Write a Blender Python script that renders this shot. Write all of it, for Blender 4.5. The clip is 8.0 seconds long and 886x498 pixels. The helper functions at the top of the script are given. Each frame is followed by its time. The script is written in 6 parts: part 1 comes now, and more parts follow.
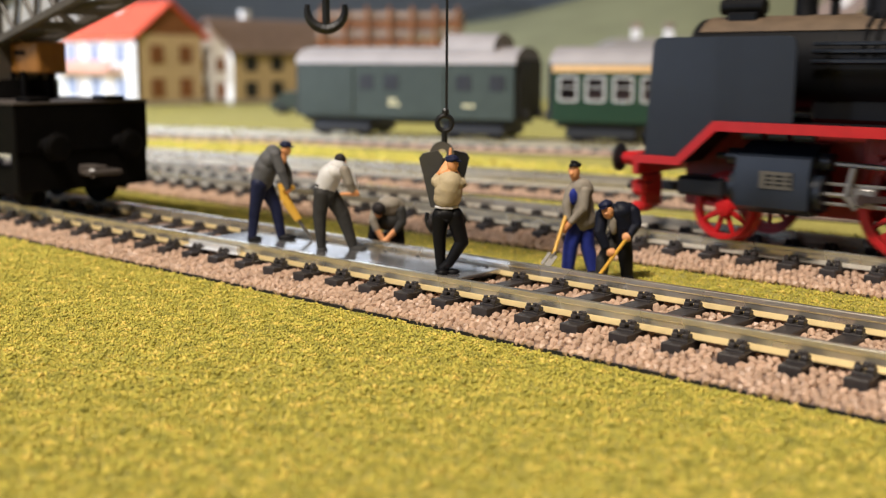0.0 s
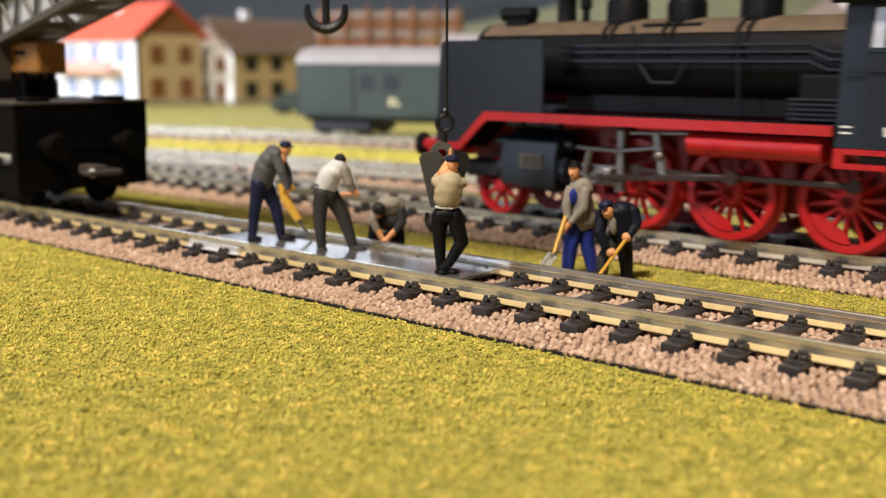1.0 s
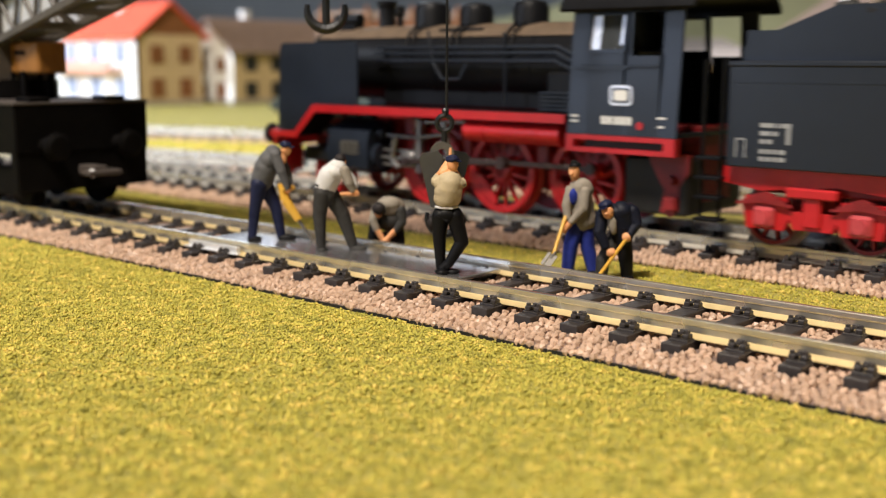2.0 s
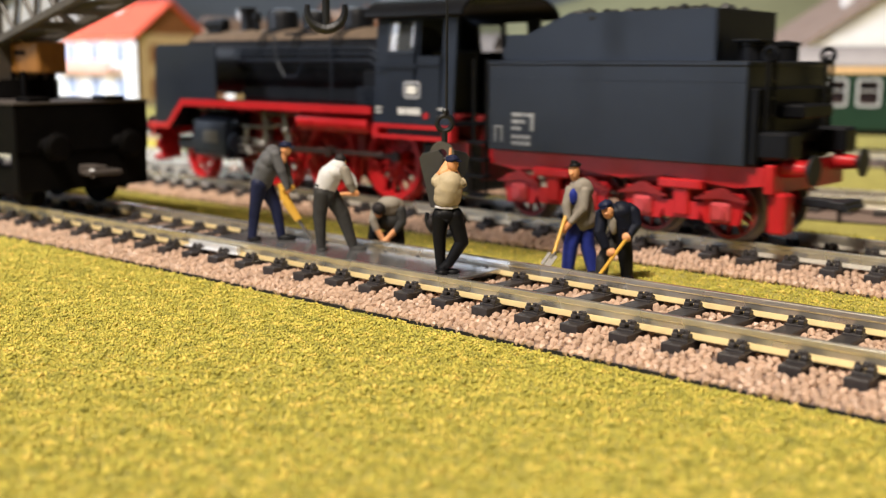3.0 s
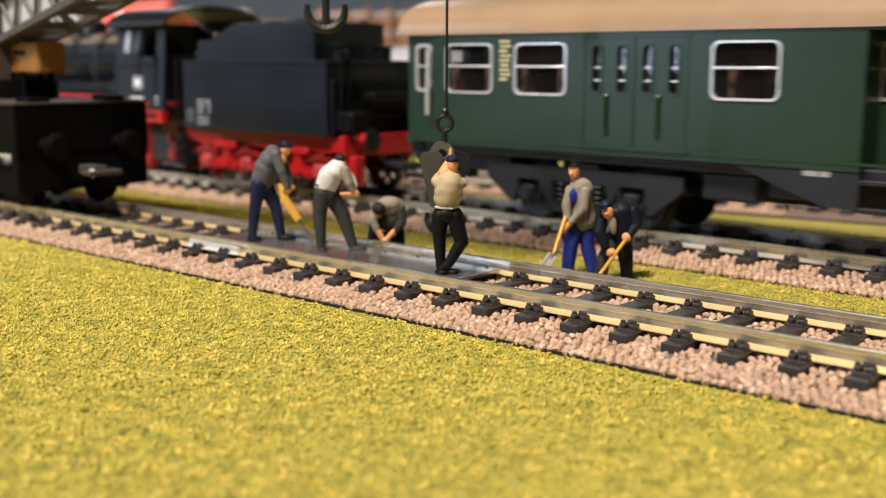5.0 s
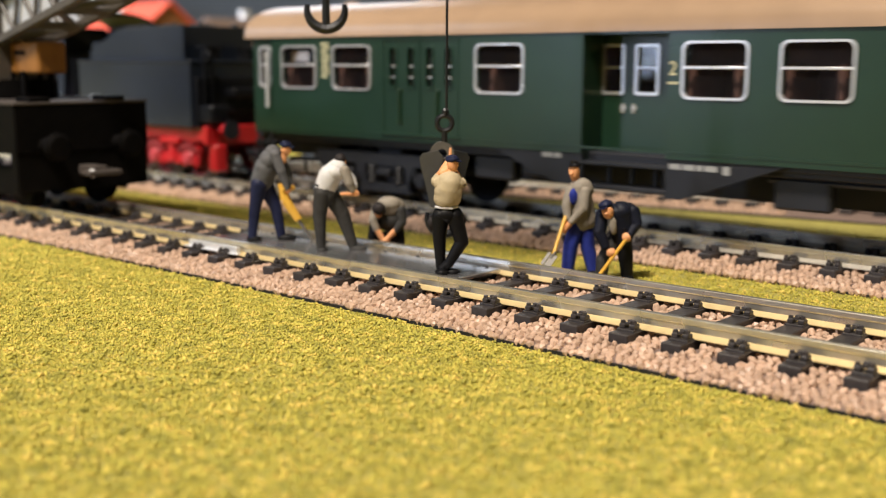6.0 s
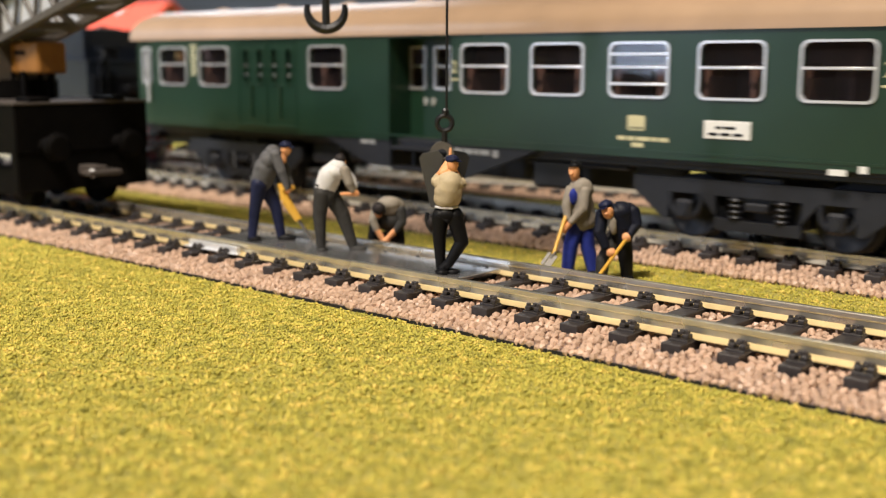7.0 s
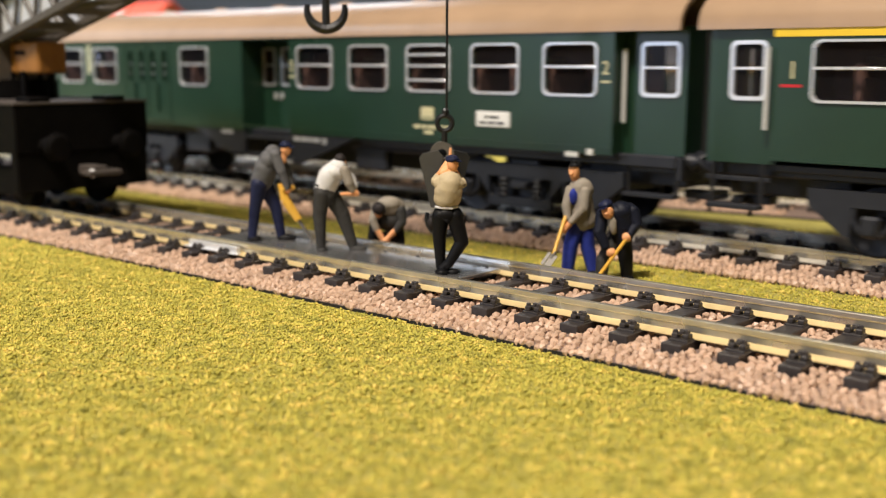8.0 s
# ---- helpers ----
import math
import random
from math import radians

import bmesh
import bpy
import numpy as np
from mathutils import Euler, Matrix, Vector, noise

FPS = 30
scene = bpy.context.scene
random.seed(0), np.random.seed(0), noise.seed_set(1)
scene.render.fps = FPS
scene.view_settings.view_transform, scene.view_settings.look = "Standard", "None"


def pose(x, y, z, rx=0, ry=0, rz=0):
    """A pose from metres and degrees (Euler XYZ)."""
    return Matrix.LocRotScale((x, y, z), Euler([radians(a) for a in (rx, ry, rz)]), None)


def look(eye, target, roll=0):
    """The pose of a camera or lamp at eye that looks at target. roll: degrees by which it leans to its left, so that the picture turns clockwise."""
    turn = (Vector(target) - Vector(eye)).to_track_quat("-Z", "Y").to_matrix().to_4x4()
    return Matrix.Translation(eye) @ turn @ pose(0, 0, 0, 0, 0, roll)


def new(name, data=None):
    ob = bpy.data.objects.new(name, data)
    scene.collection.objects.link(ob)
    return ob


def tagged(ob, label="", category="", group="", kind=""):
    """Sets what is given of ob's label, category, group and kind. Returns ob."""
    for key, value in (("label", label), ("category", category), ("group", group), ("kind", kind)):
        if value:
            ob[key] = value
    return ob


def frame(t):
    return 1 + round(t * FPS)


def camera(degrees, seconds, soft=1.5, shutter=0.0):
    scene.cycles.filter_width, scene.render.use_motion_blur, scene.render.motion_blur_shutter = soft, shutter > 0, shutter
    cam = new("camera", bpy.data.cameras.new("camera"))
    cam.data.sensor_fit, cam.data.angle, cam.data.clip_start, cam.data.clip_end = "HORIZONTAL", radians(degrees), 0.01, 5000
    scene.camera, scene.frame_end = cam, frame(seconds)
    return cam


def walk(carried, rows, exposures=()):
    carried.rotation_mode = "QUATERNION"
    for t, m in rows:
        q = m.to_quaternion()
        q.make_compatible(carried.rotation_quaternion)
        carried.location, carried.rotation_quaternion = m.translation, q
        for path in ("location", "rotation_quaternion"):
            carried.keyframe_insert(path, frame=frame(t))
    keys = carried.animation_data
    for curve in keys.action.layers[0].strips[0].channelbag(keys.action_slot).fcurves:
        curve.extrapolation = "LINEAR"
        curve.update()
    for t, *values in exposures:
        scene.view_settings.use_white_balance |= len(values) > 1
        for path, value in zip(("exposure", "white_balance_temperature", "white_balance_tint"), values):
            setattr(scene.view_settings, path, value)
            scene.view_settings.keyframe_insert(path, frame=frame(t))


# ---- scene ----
# A model railway in H0: gauge 16.5 mm. Lengths below are written in millimetres and scaled by M.
M = 0.001
PI = math.pi


def mm(x, y, z, rx=0, ry=0, rz=0):
    return pose(x * M, y * M, z * M, rx, ry, rz)


# ---- camera: stands still, close to the ground ----
cam = camera(44.21, 8.0, soft=1.1, shutter=0.6)
EYE = Vector((0.0, -132.73, 37.18)) * M
YAW, TILT = radians(-40.87), radians(9.69)
AIM = EYE + Vector((math.sin(YAW) * math.cos(TILT), math.cos(YAW) * math.cos(TILT), -math.sin(TILT)))
cam.data.dof.use_dof = True
cam.data.dof.focus_distance = 0.157
cam.data.dof.aperture_fstop = 24.0
walk(cam, [(0.0, look(EYE, AIM, 0.2)), (8.0, look(EYE, AIM, 0.2))],
     [(0.0, -0.18), (0.5, -0.14), (1.5, -0.1), (3.0, 0.1), (4.5, 0.06), (6.0, 0.05), (8.0, 0.03)])

# ---- light: a dim room, warm lamps over the layout, cool daylight from the side ----
world = bpy.data.worlds.new("room_light")
scene.world = world
world.use_nodes = True
world.node_tree.nodes["Background"].inputs[0].default_value = (1.0, 0.9, 0.78, 1)
world.node_tree.nodes["Background"].inputs[1].default_value = 0.0


def area_lamp(name, eye, target, size_x, size_y, watts, colour):
    data = bpy.data.lights.new(name, "AREA")
    data.shape, data.size, data.size_y, data.energy, data.color = "RECTANGLE", size_x, size_y, watts, colour
    ob = new(name, data)
    ob.matrix_world = look(Vector(eye), Vector(target))
    return ob


WARM = (1.0, 0.89, 0.77)
area_lamp("key_lamp", (-0.02, -0.62, 1.08), (-0.11, -0.02, 0.0), 0.24, 0.18, 24.5, WARM)
area_lamp("ceiling_lamp", (-0.35, 0.02, 1.75), (-0.35, 0.35, 0), 0.7, 0.4, 1.2, WARM)
area_lamp("window_light", (-0.99, -1.3, 0.40), (-0.3, 0.2, 0.20), 0.13, 0.76, 4.2, (0.62, 0.74, 1.0))
area_lamp("back_window", (-1.30, 0.93, 0.50), (-0.15, 0.05, 0.0), 0.42, 0.26, 2.2, (0.80, 0.88, 1.0))
beam = bpy.data.lights.new("daylight_beam", "SPOT")
beam.energy, beam.color, beam.spot_size, beam.spot_blend, beam.shadow_soft_size = 120, (0.78, 0.86, 1.0), radians(57), 0.8, 0.06
new("daylight_beam", beam).matrix_world = look(Vector((-1.0, -0.72, 0.55)), Vector((-0.66, 0.34, 0.02)))


# ---- materials ----
def material(name, colour, rough=0.5, metal=0.0, spread=0.12, grain=300.0, bump=0.2, depth=0.0002, vary=0.0, coarse=0.12, alpha=1.0, spec=0.5, dark=0.55):
    """A surface with fine grain and broad stains; vary: change of brightness from piece to piece."""
    mat = bpy.data.materials.new(name)
    mat.use_nodes = True
    nodes, links = mat.node_tree.nodes, mat.node_tree.links
    bsdf = nodes["Principled BSDF"]
    place = nodes.new("ShaderNodeTexCoord")
    fine = nodes.new("ShaderNodeTexNoise")
    fine.inputs["Scale"].default_value, fine.inputs["Detail"].default_value = grain, 5
    broad = nodes.new("ShaderNodeTexNoise")
    broad.inputs["Scale"].default_value, broad.inputs["Detail"].default_value = grain * coarse, 3
    for n in (fine, broad):
        links.new(place.outputs["Object"], n.inputs["Vector"])
    ramp = nodes.new("ShaderNodeValToRGB")
    ramp.color_ramp.elements[0].position, ramp.color_ramp.elements[1].position = 0.3, 0.72
    lo = [c * (1 - spread * dark * 2) for c in colour]
    hi = [min(1, c * (1 + spread)) for c in colour]
    ramp.color_ramp.elements[0].color, ramp.color_ramp.elements[1].color = (*lo, 1), (*hi, 1)
    mix = nodes.new("ShaderNodeMath")
    mix.operation = "MULTIPLY_ADD"
    mix.inputs[1].default_value = 0.55
    half = nodes.new("ShaderNodeMath")
    half.operation = "MULTIPLY"
    half.inputs[1].default_value = 0.45
    links.new(broad.outputs["Fac"], half.inputs[0])
    links.new(fine.outputs["Fac"], mix.inputs[0])
    links.new(half.outputs[0], mix.inputs[2])
    links.new(mix.outputs[0], ramp.inputs[0])
    out = ramp.outputs[0]
    if vary:
        island = nodes.new("ShaderNodeNewGeometry")
        info = nodes.new("ShaderNodeObjectInfo")
        add = nodes.new("ShaderNodeMath")
        add.operation = "ADD"
        links.new(island.outputs["Random Per Island"], add.inputs[0])
        links.new(info.outputs["Random"], add.inputs[1])
        frac = nodes.new("ShaderNodeMath")
        frac.operation = "FRACT"
        links.new(add.outputs[0], frac.inputs[0])
        span = nodes.new("ShaderNodeMapRange")
        span.inputs[3].default_value, span.inputs[4].default_value = 1 - vary, 1 + vary
        links.new(frac.outputs[0], span.inputs[0])
        hsv = nodes.new("ShaderNodeHueSaturation")
        links.new(span.outputs[0], hsv.inputs["Value"])
        links.new(out, hsv.inputs["Color"])
        out = hsv.outputs[0]
    links.new(out, bsdf.inputs["Base Color"])
    bsdf.inputs["Metallic"].default_value = metal
    bsdf.inputs["Specular IOR Level"].default_value = spec
    gloss = nodes.new("ShaderNodeMapRange")
    gloss.inputs[3].default_value, gloss.inputs[4].default_value = max(0.03, rough - 0.1), min(1, rough + 0.1)
    links.new(broad.outputs["Fac"], gloss.inputs[0])
    links.new(gloss.outputs[0], bsdf.inputs["Roughness"])
    if bump:
        relief = nodes.new("ShaderNodeBump")
        relief.inputs["Strength"].default_value, relief.inputs["Distance"].default_value = bump, depth
        links.new(fine.outputs["Fac"], relief.inputs["Height"])
        links.new(relief.outputs[0], bsdf.inputs["Normal"])
    if alpha < 1:
        bsdf.inputs["Alpha"].default_value = alpha
    return mat


def glass(name, tint=(0.8, 0.85, 0.85), rough=0.03, see=0.35, spec=0.6):
    mat = bpy.data.materials.new(name)
    mat.use_nodes = True
    b = mat.node_tree.nodes["Principled BSDF"]
    b.inputs["Base Color"].default_value = (*tint, 1)
    b.inputs["Roughness"].default_value = rough
    b.inputs["Alpha"].default_value = see
    b.inputs["Specular IOR Level"].default_value = spec
    nodes, links = mat.node_tree.nodes, mat.node_tree.links
    place, wave, relief = nodes.new("ShaderNodeTexCoord"), nodes.new("ShaderNodeTexNoise"), nodes.new("ShaderNodeBump")
    wave.inputs["Scale"].default_value, wave.inputs["Detail"].default_value = 160, 1
    relief.inputs["Strength"].default_value, relief.inputs["Distance"].default_value = 0.16, 0.0002
    links.new(place.outputs["Object"], wave.inputs["Vector"])
    links.new(wave.outputs["Fac"], relief.inputs["Height"])
    links.new(relief.outputs[0], b.inputs["Normal"])
    return mat


# ---- shapes, in millimetres ----
def link_mesh(name, bm, mat, smooth=0):
    me = bpy.data.meshes.new(name)
    bmesh.ops.recalc_face_normals(bm, faces=bm.faces[:])
    for v in bm.verts:
        v.co *= M
    bm.to_mesh(me)
    bm.free()
    if smooth:
        me.polygons.foreach_set("use_smooth", [True] * len(me.polygons))
        me.set_sharp_from_angle(angle=radians(smooth))
    me.materials.append(mat)
    return me


def part(name, bm, mat, parent=None, label="", at=None, smooth=0):
    """One mesh object under a thing or a part."""
    ob = new(name, link_mesh(name, bm, mat, smooth))
    if parent:
        ob.parent = parent
    if at is not None:
        ob.matrix_basis = at
    return tagged(ob, label)


def again(ob, at, parent=None):
    """The same mesh once more, at another place."""
    twin = new(ob.name, ob.data)
    twin.parent = parent or ob.parent
    twin.matrix_basis = at
    return tagged(twin, ob.get("label", ""))


def thing(name, label, category, at=None, group="", kind=""):
    ob = new(name)
    ob.empty_display_size = 0.005
    if at is not None:
        ob.matrix_basis = at
    return tagged(ob, label, category, group, kind)


def box(bm, x0, x1, y0, y1, z0, z1, bevel=0.0, m=None, seg=1):
    r = bmesh.ops.create_cube(bm, size=1.0)
    vs = r["verts"]
    for v in vs:
        v.co = Vector(((x0 + x1) / 2 + v.co.x * (x1 - x0), (y0 + y1) / 2 + v.co.y * (y1 - y0), (z0 + z1) / 2 + v.co.z * (z1 - z0)))
    if bevel:
        es = {e for v in vs for e in v.link_edges}
        out = bmesh.ops.bevel(bm, geom=list(es), offset=bevel, segments=seg, affect="EDGES", profile=0.5)
        vs = list({v for f in out["faces"] for v in f.verts} | {v for v in vs if v.is_valid})
    if m is not None:
        bmesh.ops.transform(bm, matrix=m, verts=vs)
    return vs


def spot(x, y, z, rx=0, ry=0, rz=0):
    """A pose inside a mesh, in millimetres."""
    return pose(x, y, z, rx, ry, rz)


def tube(bm, a, b, r0, r1=None, n=10, caps=True):
    """A straight round bar from a to b."""
    a, b = Vector(a), Vector(b)
    d = b - a
    m = Matrix.Translation((a + b) / 2) @ d.to_track_quat("Z", "Y").to_matrix().to_4x4()
    return bmesh.ops.create_cone(bm, cap_ends=caps, segments=n, radius1=r0, radius2=r0 if r1 is None else r1, depth=d.length, matrix=m)["verts"]


def ball(bm, c, r, sx=1, sy=1, sz=1, n=10, m=None):
    t = Matrix.Translation(c) @ (m or Matrix()) @ Matrix.Diagonal((r * sx, r * sy, r * sz, 1))
    return bmesh.ops.create_uvsphere(bm, u_segments=n, v_segments=max(4, n * 2 // 3), radius=1, matrix=t)["verts"]


def ring(bm, c, r, thick, n=18, k=6, m=None):
    """A torus about the local z axis."""
    t = Matrix.Translation(c) @ (m or Matrix())
    rows = []
    for i in range(n):
        a = 2 * PI * i / n
        rows.append([bm.verts.new(t @ Vector(((r + thick * math.cos(2 * PI * j / k)) * math.cos(a), (r + thick * math.cos(2 * PI * j / k)) * math.sin(a), thick * math.sin(2 * PI * j / k)))) for j in range(k)])
    for i in range(n):
        for j in range(k):
            bm.faces.new((rows[i][j], rows[(i + 1) % n][j], rows[(i + 1) % n][(j + 1) % k], rows[i][(j + 1) % k]))


def slab(bm, outline, y0, y1, axis="y"):
    """An outline of (x, z) pairs given depth from y0 to y1 (or, for axis x or z, the other two axes likewise)."""
    def co(p, q, d):
        return {"y": (p, d, q), "x": (d, p, q), "z": (p, q, d)}[axis]
    a = [bm.verts.new(co(p, q, y0)) for p, q in outline]
    b = [bm.verts.new(co(p, q, y1)) for p, q in outline]
    n = len(outline)
    bm.faces.new(a)
    bm.faces.new(b[::-1])
    for i in range(n):
        bm.faces.new((a[i], b[i], b[(i + 1) % n], a[(i + 1) % n]))
    return a + b


def lathe(bm, profile, n=16, m=None):
    """A profile of (radius, height) pairs turned round z."""
    m = m or Matrix()
    rows = [[bm.verts.new(m @ Vector((r * math.cos(2 * PI * i / n), r * math.sin(2 * PI * i / n), z))) for i in range(n)] for r, z in profile]
    for a, b in zip(rows, rows[1:]):
        for i in range(n):
            bm.faces.new((a[i], a[(i + 1) % n], b[(i + 1) % n], b[i]))
    if profile[0] != profile[-1]:
        bm.faces.new(rows[0])
        bm.faces.new(rows[-1])


def sweep(bm, points, r, n=6, taper=None):
    """A bent round bar through points."""
    for i, (a, b) in enumerate(zip(points, points[1:])):
        ra = r if taper is None else taper[i]
        rb = r if taper is None else taper[i + 1]
        tube(bm, a, b, ra, rb, n)
        if i:
            ball(bm, a, ra, n=n)


def rounded(x0, x1, z0, z1, r, n=4):
    """A rounded rectangle as (x, z) pairs."""
    out = []
    for cx, cz, a0 in ((x1 - r, z1 - r, 0), (x0 + r, z1 - r, 90), (x0 + r, z0 + r, 180), (x1 - r, z0 + r, 270)):
        for i in range(n + 1):
            a = radians(a0 + 90 * i / n)
            out.append((cx + r * math.cos(a), cz + r * math.sin(a)))
    return out


def bm_new():
    return bmesh.new()


def flock_material():
    """Crumbed turf: every crumb has its own shade, from dull green to mustard yellow."""
    mat = bpy.data.materials.new("turf_crumbs")
    mat.use_nodes = True
    nodes, links = mat.node_tree.nodes, mat.node_tree.links
    b = nodes["Principled BSDF"]
    b.inputs["Roughness"].default_value = 0.75
    b.inputs["Specular IOR Level"].default_value = 0.35
    geo, place = nodes.new("ShaderNodeNewGeometry"), nodes.new("ShaderNodeTexCoord")
    patch = nodes.new("ShaderNodeTexNoise")
    patch.inputs["Scale"].default_value, patch.inputs["Detail"].default_value = 420, 4
    links.new(place.outputs["Object"], patch.inputs["Vector"])
    add = nodes.new("ShaderNodeMath")
    add.operation = "MULTIPLY_ADD"
    add.inputs[1].default_value, add.inputs[2].default_value = 2.3, -0.74
    links.new(patch.outputs["Fac"], add.inputs[0])
    mean = nodes.new("ShaderNodeMath")
    mean.operation = "MULTIPLY_ADD"
    mean.inputs[1].default_value = 0.46
    links.new(geo.outputs["Random Per Island"], mean.inputs[0])
    scaled = nodes.new("ShaderNodeMath")
    scaled.operation = "MULTIPLY"
    scaled.inputs[1].default_value = 0.78
    links.new(add.outputs[0], scaled.inputs[0])
    links.new(scaled.outputs[0], mean.inputs[2])
    ramp = nodes.new("ShaderNodeValToRGB")
    e = ramp.color_ramp.elements
    e[0].position, e[0].color = 0.02, (0.27, 0.26, 0.05, 1)
    e[1].position, e[1].color = 0.95, (0.92, 0.70, 0.17, 1)
    m = ramp.color_ramp.elements.new(0.33)
    m.color = (0.46, 0.42, 0.075, 1)
    m = ramp.color_ramp.elements.new(0.66)
    m.color = (0.61, 0.52, 0.09, 1)
    links.new(mean.outputs[0], ramp.inputs[0])
    links.new(ramp.outputs[0], b.inputs["Base Color"])
    return mat


turf_mat = flock_material()
mat_ground = material("turf_mat", (0.38, 0.335, 0.08), 0.85, grain=900, spread=0.35, bump=0.8, depth=0.0006)
mat_stone = material("ballast_plastic", (0.53, 0.36, 0.255), 0.45, grain=900, spread=0.12, bump=0.3, vary=0.16)
# Darker than the stones: the shade in their gaps is put into this colour.
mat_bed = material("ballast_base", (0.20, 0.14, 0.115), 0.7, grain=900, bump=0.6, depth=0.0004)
mat_sleeper = material("sleeper_plastic", (0.036, 0.031, 0.031), 0.45, grain=1500, spread=0.3, bump=0.35, vary=0.12)
mat_rail = material("nickel_silver_rail", (0.74, 0.70, 0.60), 0.28, 0.86, grain=500, spread=0.14, bump=0.08)
mat_foot_grey = material("pale_grey_rail_foot", (0.62, 0.58, 0.50), 0.35, 0.5, grain=500, spread=0.1, bump=0.05)
# Bright yellow stands in for the lamp's gleam on bare metal.
mat_foot = material("brassy_rail_foot", (0.84, 0.66, 0.34), 0.32, 0.45, grain=500, spread=0.1, bump=0.05)
# Plain black; on the track bed it paints the edge's thin shadow.
mat_black = material("black_plastic_lip", (0.008, 0.008, 0.008), 0.6)
mat_plate = material("grey_metal_plate", (0.52, 0.51, 0.52), 0.2, 0.85, grain=260, spread=0.22, bump=0.06)
mat_chrome = material("bright_tin", (0.82, 0.83, 0.85), 0.42, 0.55, spread=0.05, bump=0.03)

# ---- ground: one sheet over the whole layout ----
bm = bm_new()
box(bm, -3200, 1600, -420, 2400, -30, 0)
ground = part("ground", bm, mat_ground)
tagged(ground, "mustard-green model turf sheet on a layout board", "ground", kind="structure")


def crumbs(name, zones, seed):
    """Loose turf crumbs: small irregular four-sided grains. zones: x0, x1, y0, y1, grains per square mm, size, height."""
    rng = np.random.default_rng(seed)
    verts, faces = [], []
    base = 0
    shape = np.array([(1, 0, -0.6), (-0.5, 0.87, -0.6), (-0.5, -0.87, -0.6), (0, 0, 1.0)])
    tri = np.array([(0, 1, 3), (1, 2, 3), (2, 0, 3), (0, 2, 1)])
    for x0, x1, y0, y1, dense, size, rise in zones:
        n = int((x1 - x0) * (y1 - y0) * dense)
        c = np.stack([rng.uniform(x0, x1, n), rng.uniform(y0, y1, n), rise * rng.uniform(0.0, 1.0, n) ** 1.3], -1)
        s = size * rng.uniform(0.55, 1.35, (n, 1, 1)) * rng.uniform(0.6, 1.5, (n, 1, 3))
        s *= np.array((1.0, 1.0, 0.75))
        q = rng.normal(size=(n, 4))
        q /= np.linalg.norm(q, axis=1, keepdims=True)
        w, x, y, z = q.T
        rot = np.stack([np.stack([1 - 2 * (y * y + z * z), 2 * (x * y - z * w), 2 * (x * z + y * w)], -1),
                        np.stack([2 * (x * y + z * w), 1 - 2 * (x * x + z * z), 2 * (y * z - x * w)], -1),
                        np.stack([2 * (x * z - y * w), 2 * (y * z + x * w), 1 - 2 * (x * x + y * y)], -1)], 1)
        v = np.einsum("nij,nkj->nki", rot, shape[None] * s) + c[:, None, :]
        verts.append(v.reshape(-1, 3))
        faces.append((tri[None] + base + 4 * np.arange(n)[:, None, None]).reshape(-1, 3))
        base += 4 * n
    v, f = np.concatenate(verts) * M, np.concatenate(faces)
    me = bpy.data.meshes.new(name)
    me.vertices.add(len(v))
    me.vertices.foreach_set("co", v.astype(np.float32).ravel())
    me.loops.add(f.size)
    me.loops.foreach_set("vertex_index", f.astype(np.int32).ravel())
    me.polygons.add(len(f))
    me.polygons.foreach_set("loop_start", np.arange(0, f.size, 3, dtype=np.int32))
    me.update(calc_edges=True)
    me.materials.append(turf_mat)
    return new(name, me)


turf = crumbs("turf_crumbs", ((-190, 5, -118, -20.2, 12, 0.17, 0.2), (-190, 5, -118, -20.2, 2.0, 0.30, 0.36), (-360, -190, -110, -20.2, 5, 0.32, 0.35), (-300, 60, 19.8, 42, 5, 0.22, 0.3)), 3)
tagged(turf, "fine mustard-yellow and green turf crumbs", "grass", kind="stuff")
turf_far = crumbs("turf_crumbs", ((-420, 60, 78, 102, 0.8, 0.8, 0.3), (-620, -150, 120, 200, 0.4, 1.0, 0.3)), 4)
tagged(turf_far, "coarse yellow-green turf between the back tracks", "grass", kind="stuff")


# ---- tracks ----
def rail_bm(x0, x1):
    bm = bm_new()
    half = [(0.26, 0.4), (0.25, 1.5), (0.48, 1.72), (0.48, 2.3), (0.38, 2.4)]
    out = half + [(-y, z) for y, z in reversed(half)]
    slab(bm, out, x0, x1, "x")
    return bm


RAIL_FOOT = 2.57
PITCH = 7.75


